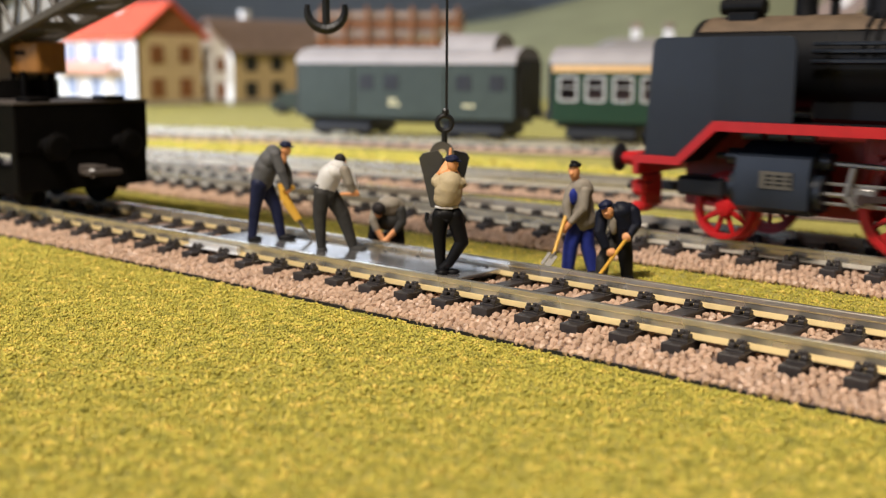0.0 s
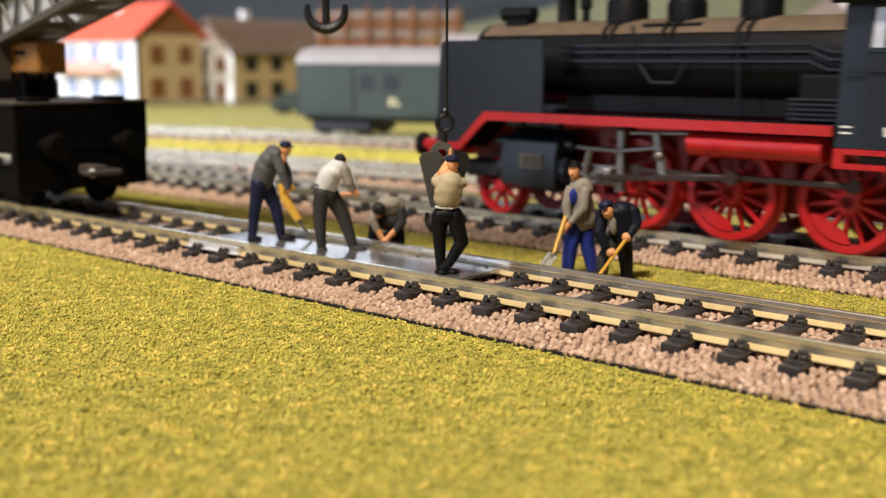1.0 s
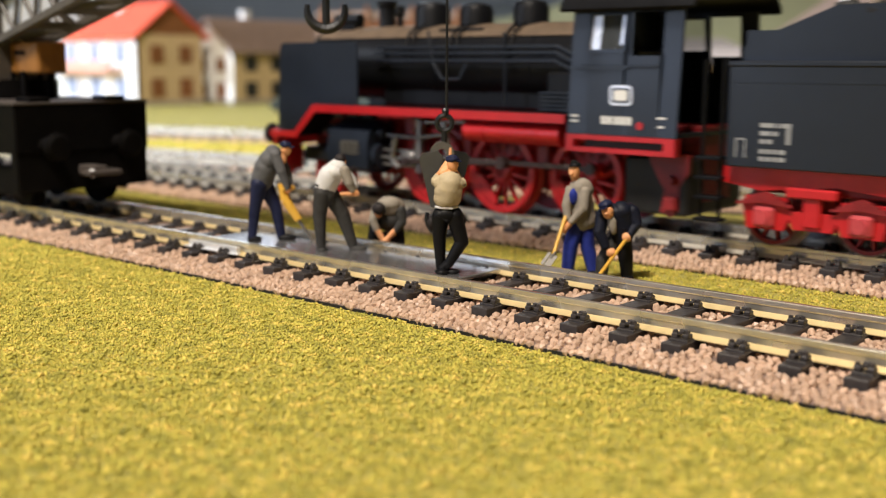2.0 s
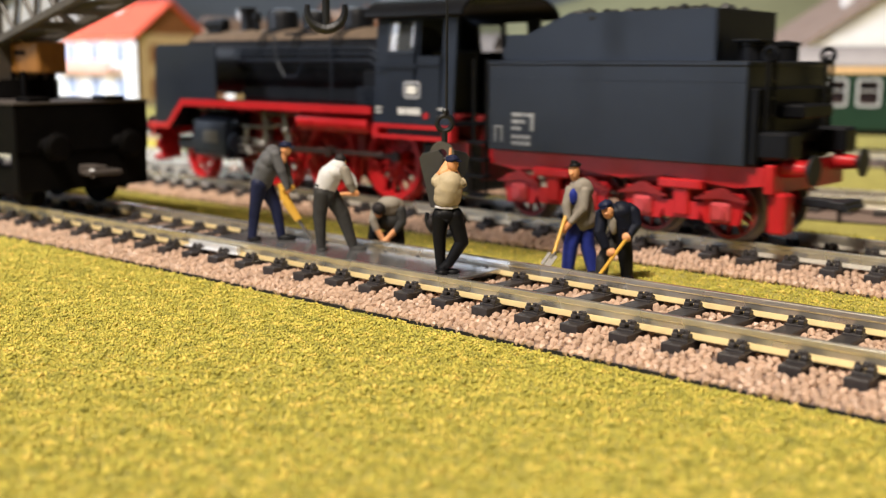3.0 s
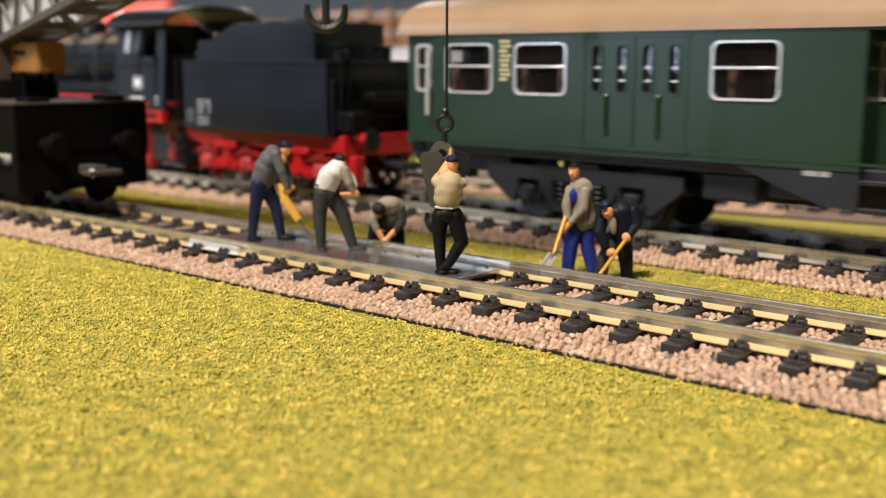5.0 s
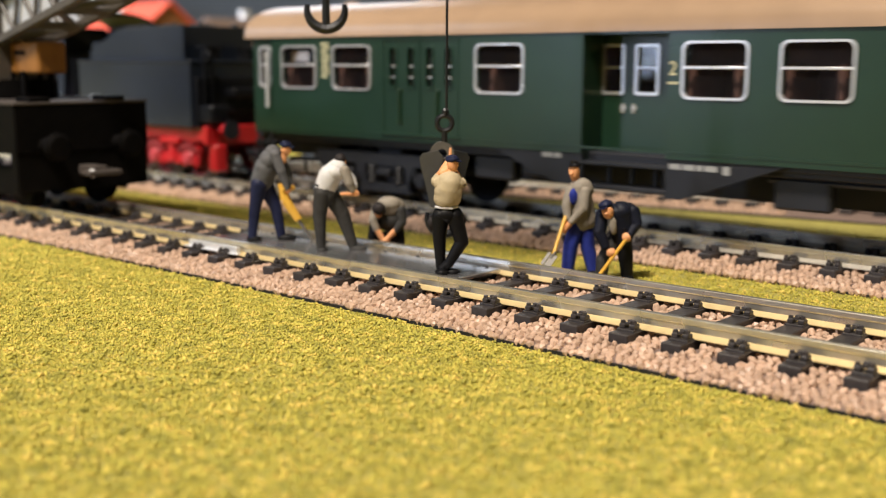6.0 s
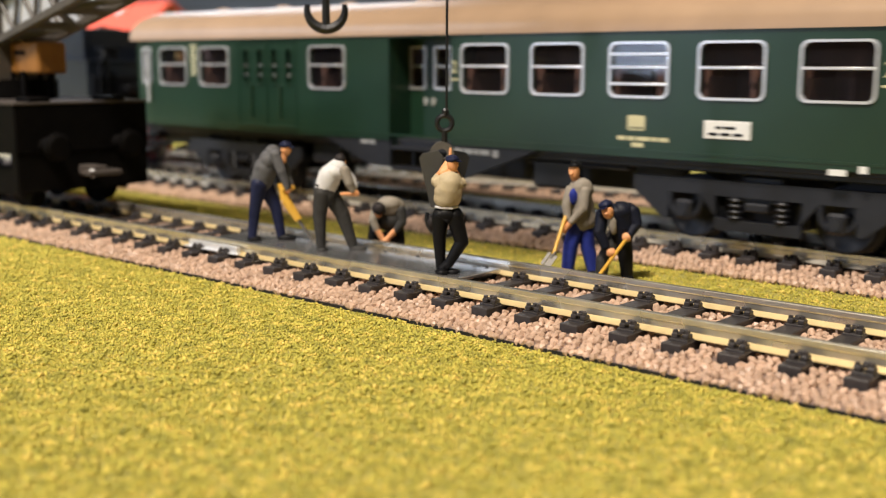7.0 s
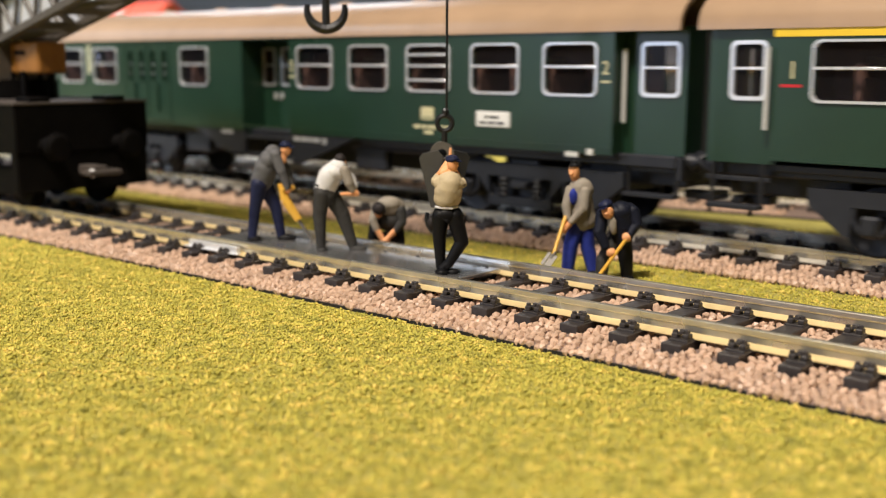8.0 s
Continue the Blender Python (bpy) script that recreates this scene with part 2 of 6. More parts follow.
def stones(x0, x1, x_off, dense, seed, inner=True, sides=(-1,)):
    """Moulded ballast: rounded, uneven stones on the shoulder and between the sleepers."""
    rng = random.Random(seed)
    unit = bmesh.new()
    bmesh.ops.create_icosphere(unit, subdivisions=1, radius=1.0)
    uv = [v.co.copy() for v in unit.verts]
    uf = [[v.index for v in f.verts] for f in unit.faces]
    unit.free()
    verts, faces = [], []

    def stone(x, y, z, r):
        q = Euler((rng.uniform(0, 6), rng.uniform(0, 6), rng.uniform(0, 6))).to_matrix()
        sx, sy, sz = rng.uniform(0.8, 1.2), rng.uniform(0.75, 1.1), rng.uniform(0.75, 1.05)
        b = len(verts)
        for v in uv:
            k = r * rng.uniform(0.86, 1.12)
            p = q @ Vector((v.x * sx, v.y * sy, v.z * sz)) * k
            verts.append(((x + p.x) * M, (y + p.y) * M, (z + p.z) * M))
        faces.extend([[b + i for i in f] for f in uf])

    step = 1.18 / math.sqrt(dense / 1.5)

    def near_sleeper(x):
        return abs((x - x_off + PITCH / 2) % PITCH - PITCH / 2)

    for side in sides:
        for k in range(int((x1 - x0) / step)):
            for u in range(int(7.4 / step) + 2):
                x = x0 + (k + 0.5 * (u % 2)) * step + rng.uniform(-0.25, 0.25)
                y = 12.6 + u * step + rng.uniform(-0.22, 0.22)
                if y < 14.6 and near_sleeper(x) < 1.75 or y > 19.95:
                    continue
                z = 1.3 - 0.13 * max(0, y - 14.0) + rng.uniform(-0.16, 0.16)
                stone(x, side * y, z, rng.uniform(0.6, 0.82))
    if inner:
        for k in range(int((x1 - x0) / step)):
            for u in range(int(24.6 / step)):
                x, y = x0 + (k + 0.5 * (u % 2)) * step + rng.uniform(-0.25, 0.25), -12.0 + u * step + rng.uniform(-0.25, 0.25)
                if near_sleeper(x) > 1.8:
                    stone(x, y, 1.6 + rng.uniform(-0.2, 0.2), rng.uniform(0.5, 0.75))
    me = bpy.data.meshes.new("ballast")
    me.from_pydata(verts, [], faces)
    me.materials.append(mat_stone)
    return new("ballast", me)


def sleeper_bm():
    bm = bm_new()
    box(bm, -1.45, 1.45, -13.5, 13.5, 0.5, 2.5, 0.12)
    return bm


def fastener_bm():
    bm = bm_new()
    box(bm, -1.3, 1.3, -0.8, 1.1, 2.45, 2.75, 0.06)
    box(bm, -1.2, -0.3, -0.4, 0.95, 2.7, 3.4, 0.14)
    box(bm, 0.3, 1.2, -0.4, 0.95, 2.7, 3.4, 0.14)
    for x, h in ((-0.85, 3.75), (0.05, 3.6), (0.85, 3.85)):
        tube(bm, (x, 0.1, 3.3), (x, 0.1, h), 0.38, 0.3, 6)
    box(bm, -0.5, 0.5, 0.5, 1.15, 3.3, 3.75, 0.1)
    return bm


def track(at, x0, x1, x_off, label, stone_x=None, dense=1.5, sides=(-1,), fasteners=True, foot=None):
    tr = thing("railway_track", label, "railway track", at, "model tracks")
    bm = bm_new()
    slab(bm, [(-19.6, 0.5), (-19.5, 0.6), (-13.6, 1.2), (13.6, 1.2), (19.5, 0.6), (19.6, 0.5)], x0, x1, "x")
    # The dark bed colour paints the shade between the stones.
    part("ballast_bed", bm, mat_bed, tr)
    # Black strip added for the shadow line along the ballast's foot.
    bm = bm_new()
    box(bm, x0, x1, -19.75, 19.75, 0.0, 0.5)
    part("bed_base", bm, mat_black, tr, "black strip painting the shadow under the ballast edge")
    for y in (-8.73, 8.73):
        bm = rail_bm(x0, x1)
        rl = part("rail", bm, mat_rail, tr, "nickel-silver rail", mm(0, y, RAIL_FOOT))
        bm = bm_new()
        slab(bm, [(-1.1, 0), (-1.1, 0.1), (-0.27, 0.66), (0.27, 0.66), (1.1, 0.1), (1.1, 0)], x0, x1, "x")
        # Without a given foot material, the yellow one with painted lamp gleam.
        part("rail_foot", bm, foot or mat_foot, rl, "pale grey rail foot" if foot else "rail foot with the lamp's yellow gleam painted in")
    n0, n1 = math.ceil((x0 - x_off) / PITCH), math.floor((x1 - x_off) / PITCH)
    first = fast = None
    for i in range(n0, n1 + 1):
        here = mm(x_off + i * PITCH, 0, 0)
        if first is None:
            first = sl = part("sleeper", sleeper_bm(), mat_sleeper, tr, at=here)
        else:
            sl = again(first, here)
        if fasteners:
            for y in (-10.9, -6.56, 6.56, 10.9):
                if fast is None:
                    fast = part("rail_fastener", fastener_bm(), mat_sleeper, sl, at=mm(0, y, 0))
                else:
                    again(fast, mm(0, y, 0, 0, 0, 180 if y in (-6.56, 10.9) else 0), sl)
    if stone_x:
        st = stones(stone_x[0], stone_x[1], x_off, dense, 11, True, sides)
        st.parent = tr
        tagged(st, "pinkish-brown moulded ballast stones", kind="stuff")
    return tr


T2 = mm(0, 60.87, 0, 0, 0, -1.144)
track_1 = track(Matrix(), -420, 60, -104.1, "straight model track with nickel-silver rails on pinkish ballast", (-330, 15), 1.7)
track_2 = track(T2, -760, 420, -101.0, "second model track beyond, carrying the moving train", (-330, 30), 1.5, foot=mat_foot_grey)
track_3 = track(mm(-230, 121, 0, 0, 0, 9.5), -200, 330, 0, "third model track behind the train, empty rails", (-160, 120), 0.9, fasteners=False, foot=mat_foot_grey)
track_4 = track(mm(-330, 231, 0, 0, 0, 17.5), -330, 330, 0, "curving back track with parked coaches", (-200, 150), 0.9, fasteners=False, foot=mat_foot_grey)

# ---- loose metal on the near track ----
bm = bm_new()
box(bm, -171, -108.6, -7.3, 7.3, 3.1, 3.7, 0.12)
tagged(part("metal_plate", bm, mat_plate), "flat grey metal plate lying between the rails", "metal plate")
bm = bm_new()
box(bm, -169.5, -155.2, -10.3, -9.45, 2.9, 4.2, 0.1)
box(bm, -170.2, -154.6, -10.9, -9.8, 2.85, 3.1, 0.05)
tagged(part("rail_joiner", bm, mat_chrome), "bright tin rail joiner on the outer rail", "rail joiner")


# ---- painted figurines: small moulded dolls, one mesh each ----
PAINT = {
    "skin": material("flesh_paint", (0.80, 0.38, 0.17), 0.5, spread=0.08, grain=900, bump=0.1, spec=0.3),
    "navy": material("navy_paint", (0.013, 0.017, 0.05), 0.55, spread=0.25, grain=900, bump=0.4, spec=0.2),
    "blue": material("work_blue_paint", (0.025, 0.04, 0.26), 0.5, spread=0.25, grain=900, bump=0.4, spec=0.2),
    "grey": material("grey_jacket_paint", (0.115, 0.115, 0.12), 0.6, spread=0.25, grain=900, bump=0.4, spec=0.2),
    "warm": material("stone_grey_paint", (0.30, 0.265, 0.215), 0.6, spread=0.2, grain=900, bump=0.4, spec=0.2),
    "beige": material("beige_shirt_paint", (0.50, 0.41, 0.26), 0.55, spread=0.15, grain=900, bump=0.4, spec=0.2),
    "white": material("white_shirt_paint", (0.68, 0.67, 0.66), 0.55, spread=0.12, grain=900, bump=0.4, spec=0.2),
    "dark": material("charcoal_paint", (0.042, 0.041, 0.039), 0.6, spread=0.3, grain=900, bump=0.4, spec=0.2),
    "black": material("black_paint", (0.006, 0.006, 0.007), 0.5, spread=0.3, grain=900, bump=0.3, spec=0.18),
    "ink": material("blue_black_jacket_paint", (0.008, 0.010, 0.020), 0.55, spread=0.3, grain=900, bump=0.4, spec=0.2),
    "hair": material("dark_hair_paint", (0.022, 0.018, 0.018), 0.6, bump=0.4, spec=0.2),
}
FACING = -40.87
mat_yellow = material("yellow_tool_paint", (0.80, 0.45, 0.06), 0.45, spread=0.1, bump=0.1)
mat_tool = material("dull_steel", (0.15, 0.14, 0.125), 0.55, 0.5, spread=0.2)
mat_iron = material("black_hook_iron", (0.016, 0.017, 0.02), 0.35, 0.2, spread=0.2, bump=0.1)
mat_blockm = material("grey_hook_block", (0.085, 0.085, 0.085), 0.42, 0.3, spread=0.2, bump=0.1)


def figurine(label, at, pieces):
    """pieces: paint, then ("limb", points, radii), ("lump", centre, radii) or ("box", ...). Axes: right, away, up, in mm."""
    bm, slots = bm_new(), []
    for paint, kind, *a in pieces:
        if paint not in slots:
            slots.append(paint)
        before = set(bm.faces)
        if kind == "limb":
            pts, rad = a
            for (p, r0), (q, r1) in zip(zip(pts, rad), zip(pts[1:], rad[1:])):
                tube(bm, p, q, r0, r1, 12)
            for p, r in zip(pts, rad):
                ball(bm, p, r, n=12)
        elif kind == "lump":
            c, r, *turn = a
            ball(bm, c, 1, *r, n=14, m=pose(0, 0, 0, *turn[0]) if turn else None)
        for f in bm.faces:
            if f not in before:
                f.material_index = slots.index(paint)
    for v in bm.verts:
        n = noise.noise_vector(v.co * 0.9) * 0.16 + noise.noise_vector(v.co * 2.2) * 0.12
        v.co += n
    me = link_mesh("figurine", bm, PAINT[slots[0]], 50)
    for s in slots[1:]:
        me.materials.append(PAINT[s])
    ob = new("figurine", me)
    ob.matrix_basis = at
    return tagged(ob, label, "figurine", "railway workers")


def head(u, v, w, cap="navy", turn=1, hair=False):
    h = [("skin", "lump", (u, v, w), (0.98, 1.0, 1.3)), ("skin", "lump", (u + 0.75 * turn, v - 0.3, w - 0.1), (0.35, 0.3, 0.35))]
    h.append(("skin", "limb", [(u - 0.25 * turn, v, w - 1.0), (u - 0.6 * turn, v, w - 2.0)], [0.62, 0.75]))
    if hair:
        h.append((cap, "lump", (u - 0.1, v, w + 0.3), (1.12, 1.12, 1.2)))
    else:
        h += [(cap, "lump", (u, v, w + 0.85), (1.2, 1.2, 0.62)), (cap, "lump", (u - 0.05, v, w + 1.15), (1.08, 1.08, 0.42)), (cap, "lump", (u + 0.95 * turn, v - 0.3, w + 0.55), (0.75, 0.8, 0.16))]
    return h


Z_PLATE = 3.72
figurine("figurine in grey jacket and navy trousers bending over a hammer", mm(-160.0, 0.5, Z_PLATE - 0.2, 0, 0, -FACING), [
    ("grey", "limb", [(-0.7, 0, 11.2), (0.2, 0, 13.8), (1.7, 0, 16.6)], [2.05, 2.2, 1.75]),
    ("grey", "lump", (1.0, 0, 15.4), (1.9, 2.3, 2.2)),
    ("grey", "limb", [(2.3, -1.3, 16.6), (3.5, -1.7, 13.4), (4.4, -1.5, 10.5)], [1.05, 0.9, 0.65]),
    ("grey", "limb", [(2.2, 1.5, 16.4), (3.8, 1.9, 13.4), (4.8, 1.3, 10.8)], [1.0, 0.9, 0.65]),
    ("skin", "lump", (4.7, -1.2, 9.9), (0.65, 0.6, 0.6)), ("skin", "lump", (5.0, 1.0, 10.2), (0.65, 0.6, 0.6)),
    ("navy", "limb", [(-0.9, -0.9, 10.8), (-1.7, -0.9, 6.6), (-2.4, -0.8, 1.2)], [1.65, 1.2, 0.85]),
    ("navy", "limb", [(-0.1, 0.9, 10.6), (1.9, 1.0, 6.4), (2.8, 0.9, 1.1)], [1.65, 1.15, 0.85]),
    ("black", "lump", (-2.0, -0.9, 0.6), (1.5, 0.9, 0.62)), ("black", "lump", (3.9, 0.7, 0.6), (1.9, 1.0, 0.68))] + head(4.2, -0.2, 17.5, "navy"))
figurine("figurine in white shirt and grey trousers leaning forward", mm(-141.4, 2.6, Z_PLATE - 0.45, 0, 0, -FACING), [
    ("white", "limb", [(-2.8, 0, 11.9), (-1.9, 0, 13.8), (-0.6, 0, 15.3)], [1.95, 2.15, 1.7]),
    ("white", "lump", (-1.0, 0, 14.5), (2.0, 2.3, 1.7)),
    ("warm", "limb", [(0.8, -1.4, 14.9), (1.7, -1.8, 12.7), (2.2, -1.6, 11.6)], [1.0, 0.85, 0.7]),
    ("white", "limb", [(0.2, 1.5, 15.0), (1.8, 2.0, 13.0), (2.2, 1.8, 12.0)], [0.95, 0.8, 0.7]),
    ("skin", "limb", [(2.2, -1.6, 11.6), (3.0, -1.4, 10.8)], [0.5, 0.5]), ("skin", "limb", [(0.2, -1.9, 10.8), (2.9, -1.5, 10.7)], [0.3, 0.4]),
    ("dark", "limb", [(-3.0, 0, 11.6), (-2.9, 0, 10.3)], [1.9, 2.0]),
    ("dark", "limb", [(-3.3, -0.9, 10.6), (-3.8, -0.9, 7.0), (-3.6, -0.8, 1.2)], [1.55, 1.2, 0.9]),
    ("dark", "limb", [(-2.0, 0.9, 10.4), (0.2, 1.0, 6.6), (1.9, 0.8, 1.3)], [1.6, 1.3, 0.95]),
    ("dark", "lump", (-3.4, -1.0, 0.6), (1.0, 1.3, 0.62)), ("dark", "lump", (2.9, 0.5, 0.6), (1.75, 0.9, 0.62))] + head(0.0, 0.3, 16.4, "hair", 1, True))
figurine("kneeling figurine with grey jacket and bare forearms beside the rail", mm(-142.8, 16.0, 2.6, 0, 0, -FACING) @ Matrix.Scale(1.07, 4), [
    ("warm", "lump", (0.5, 0, 7.0), (2.7, 2.2, 1.9)), ("dark", "lump", (0.5, 0.2, 4.8), (2.7, 2.0, 2.2)),
    ("warm", "limb", [(-1.7, -1.0, 7.0), (-2.4, -1.4, 4.8), (-1.9, -1.7, 3.2)], [1.0, 0.8, 0.6]), ("dark", "limb", [(2.4, -1.0, 6.4), (2.7, -1.5, 4.6), (1.6, -1.8, 3.0)], [1.0, 0.8, 0.6]),
    ("skin", "limb", [(-1.9, -1.7, 3.3), (-0.7, -2.0, 1.5)], [0.55, 0.5]), ("skin", "limb", [(1.5, -1.8, 3.0), (0.0, -2.0, 1.4)], [0.55, 0.5]),
    ("skin", "lump", (-0.4, -2.0, 1.2), (1.0, 0.6, 0.55)),
    ("black", "limb", [(-2.2, 0, 3.4), (-2.7, -0.6, 1.0)], [1.0, 0.9]), ("black", "limb", [(2.0, 0, 3.4), (2.3, -0.6, 1.0)], [1.0, 0.9]), ("black", "lump", (0, 1.5, 1.2), (2.4, 1.6, 1.2)),
    ("skin", "lump", (-1.5, -1.6, 6.2), (0.8, 0.8, 0.9)), ("hair", "lump", (-1.3, -1.9, 7.0), (1.25, 1.3, 1.2)), ("warm", "lump", (0.3, -0.8, 7.6), (2.3, 1.7, 1.4))])
figurine("figurine in beige shirt and black trousers raising both arms", mm(-112.6, -1.5, Z_PLATE - 0.2, 0, 0, -FACING) @ Matrix.Diagonal((0.95, 1, 0.955, 1)), [
    ("beige", "limb", [(-0.2, 0, 12.9), (0.1, 0, 14.4), (0.3, 0, 15.4)], [2.15, 2.3, 2.25]),
    ("beige", "lump", (0.25, 0, 15.4), (2.75, 1.8, 1.6)), ("beige", "lump", (-0.1, 0, 12.9), (2.3, 1.8, 1.9)), ("beige", "lump", (0.1, -0.3, 14.0), (2.4, 1.8, 2.4)),
    ("beige", "limb", [(-1.9, 0.3, 15.7), (-1.5, 2.0, 16.3)], [0.9, 0.75]), ("beige", "limb", [(2.3, 0.3, 15.5), (1.9, 2.0, 16.0)], [0.9, 0.75]),
    ("skin", "limb", [(-1.5, 1.6, 16.6), (-0.2, 2.6, 18.4)], [0.55, 0.5]), ("skin", "limb", [(1.8, 2.0, 16.2), (0.6, 2.8, 18.2)], [0.55, 0.5]),
    ("skin", "limb", [(-0.9, 0.3, 17.2), (0.5, 0.6, 18.0)], [0.75, 0.8]), ("skin", "limb", [(0.4, 2.2, 19.6), (0.45, 2.4, 20.9)], [0.3, 0.25]),
    ("white", "lump", (-0.15, -0.05, 11.5), (2.1, 1.65, 0.4)),
    ("black", "lump", (-0.2, 0, 10.2), (2.2, 1.7, 1.5)), ("hair", "lump", (-2.7, 0.3, 8.6), (0.7, 0.8, 1.3)), ("hair", "lump", (2.5, 0.2, 9.3), (0.6, 0.7, 0.9)),
    ("black", "limb", [(-1.2, 0, 10.0), (-1.35, 0.1, 6.0), (-1.2, 0.2, 1.3)], [1.5, 1.1, 0.8]),
    ("black", "limb", [(1.1, 0, 10.0), (2.4, -0.2, 5.6), (0.2, -0.5, 2.0), (-0.8, -0.6, 1.1)], [1.5, 1.15, 0.85, 0.75]),
    ("black", "lump", (-0.9, -0.7, 0.55), (1.2, 1.3, 0.6)), ("black", "lump", (0.9, -0.2, 0.5), (1.25, 1.1, 0.5))] + head(0.8, 0.0, 18.6, "navy"))
figurine("figurine in grey coat and bright blue trousers holding a shovel", mm(-106.9, 27.2, 0, 0, 0, -FACING), [
    ("warm", "limb", [(1.0, 0, 9.8), (0.6, 0, 12.8), (0.2, 0, 15.6)], [2.15, 2.0, 1.8]),
    ("warm", "lump", (0.5, 0, 15.3), (2.2, 1.8, 2.1)), ("warm", "lump", (1.0, 0, 10.4), (2.3, 1.9, 1.9)),
    ("warm", "limb", [(-1.5, -0.4, 15.2), (-2.2, -0.9, 12.6), (-2.0, -1.4, 10.4)], [0.95, 0.8, 0.6]),
    ("warm", "limb", [(1.0, -1.4, 15.0), (0.6, -2.2, 12.0), (-1.3, -2.2, 10.0)], [1.0, 0.95, 0.65]),
    ("blue", "lump", (-1.0, -1.4, 14.2), (0.8, 0.5, 1.4)),
    ("skin", "limb", [(-1.4, -2.1, 9.9), (-2.6, -1.8, 8.3)], [0.5, 0.6]), ("skin", "limb", [(-2.2, -1.2, 10.4), (-2.2, -1.3, 9.2)], [0.5, 0.55]),
    ("blue", "limb", [(0.2, 0, 9.6), (-1.2, 0, 5.2), (-1.6, 0, 0.8)], [1.6, 1.35, 1.15]),
    ("blue", "limb", [(1.5, 0.2, 9.4), (1.9, 0.2, 5.0), (3.0, 0.2, 0.8)], [1.6, 1.3, 1.1]),
    ("black", "lump", (-1.9, -0.4, 0.55), (1.3, 1.3, 0.55)), ("black", "lump", (3.1, -0.4, 0.55), (1.1, 1.5, 0.55))] + [
    ("skin", "lump", (-0.9, -0.5, 18.5), (1.0, 1.0, 1.45)), ("skin", "lump", (-1.5, -1.3, 18.2), (0.35, 0.4, 0.4)), ("skin", "limb", [(-0.6, 0, 17.3), (-0.2, 0, 16.4)], [0.75, 0.85]),
    ("black", "lump", (-0.7, -0.1, 19.6), (1.1, 1.1, 0.6)), ("black", "lump", (-0.9, -0.2, 20.1), (0.7, 0.7, 0.4)), ("black", "lump", (-1.2, -1.1, 19.5), (0.8, 0.6, 0.14))])
figurine("figurine in blue-black jacket stooping over a shovel", mm(-99.6, 27.0, 0, 0, 0, -FACING), [
    ("ink", "limb", [(1.6, 0.8, 6.8), (1.8, 0.4, 9.8), (1.4, -0.4, 12.0)], [2.0, 2.4, 1.9]),
    ("ink", "lump", (0.9, -0.2, 11.8), (2.6, 1.9, 1.7)), ("ink", "lump", (2.6, 0.5, 11.6), (1.8, 1.7, 2.0)),
    ("warm", "lump", (-0.4, -1.9, 10.2), (0.75, 0.5, 1.9), (0, -12, 0)),
    ("ink", "limb", [(-1.9, -0.6, 11.6), (-2.5, -1.4, 8.8), (-1.5, -2.0, 6.4)], [1.15, 1.0, 0.75]),
    ("ink", "limb", [(3.3, -0.6, 12.2), (3.9, -1.2, 10.0), (2.8, -1.7, 8.4)], [1.1, 0.95, 0.75]),
    ("skin", "lump", (-0.5, -2.2, 5.3), (0.85, 0.65, 0.75)), ("skin", "lump", (2.2, -1.9, 7.9), (0.85, 0.65, 0.75)),
    ("dark", "limb", [(0.5, 0.6, 6.6), (-1.4, 0.4, 3.4), (-1.6, 0.4, 0.6)], [1.5, 1.2, 1.0]),
    ("black", "limb", [(2.1, 0.6, 6.6), (2.6, 0.4, 3.4), (2.9, 0.4, 0.6)], [1.5, 1.25, 1.05]),
    ("black", "lump", (-1.6, -0.2, 0.5), (1.1, 1.4, 0.5)), ("black", "lump", (2.9, -0.2, 0.5), (1.1, 1.4, 0.5)),
    ("skin", "lump", (-1.2, -1.9, 12.3), (1.0, 1.0, 1.3), (0, -22, 0)), ("skin", "lump", (-1.7, -2.7, 12.0), (0.3, 0.35, 0.35)),
    ("navy", "lump", (-1.6, -1.7, 13.5), (1.25, 1.25, 0.8), (0, -20, 0)), ("navy", "lump", (-2.1, -2.4, 12.9), (0.9, 0.8, 0.16), (0, -25, 0))])


def shovel(label, top, low, tip):
    sh = thing("shovel", label, "shovel", None, "shovels")
    top, low, tip = Vector(top), Vector(low), Vector(tip)
    bm = bm_new()
    tube(bm, top, low, 0.32, n=8)
    part("handle", bm, mat_yellow, sh, "yellow handle")
    bm = bm_new()
    d = (tip - low).normalized()
    side = d.cross(Vector((0.3, 0.6, 1))).normalized()
    up = side.cross(d)
    mid = (low + tip) / 2
    m = Matrix((side, d, up)).transposed().to_4x4()
    k = (tip - low).length / 2
    for a, b, dip in ((-1.0, -0.35, 0.18), (-0.35, 0.35, 0.0), (0.35, 1.0, 0.18)):
        box(bm, a, b, -k, k * (0.8 if dip else 1.1), -0.1 + dip, 0.1 + dip, 0.05, Matrix.Translation(mid) @ m)
    tube(bm, low - d * 0.6, low + d * 0.9, 0.42, 0.2, 8)
    part("blade", bm, mat_tool, sh, "dull steel blade")
    return sh


RIGHT = Vector((math.cos(radians(40.87)), math.sin(radians(40.87)), 0))
AWAY = Vector((-math.sin(radians(40.87)), math.cos(radians(40.87)), 0))


def beside(x, y, z, u, v, w):
    """A place right, away and up of a spot."""
    return Vector((x, y, z)) + RIGHT * u + AWAY * v + Vector((0, 0, w))


shovel("small shovel with yellow handle and dull steel blade", beside(-107.2, 27, 0, -2.0, -1.7, 10.8), beside(-107.2, 27, 0, -4.3, -4.5, 4.4), beside(-107.2, 27, 0, -6.0, -5.6, 2.3))
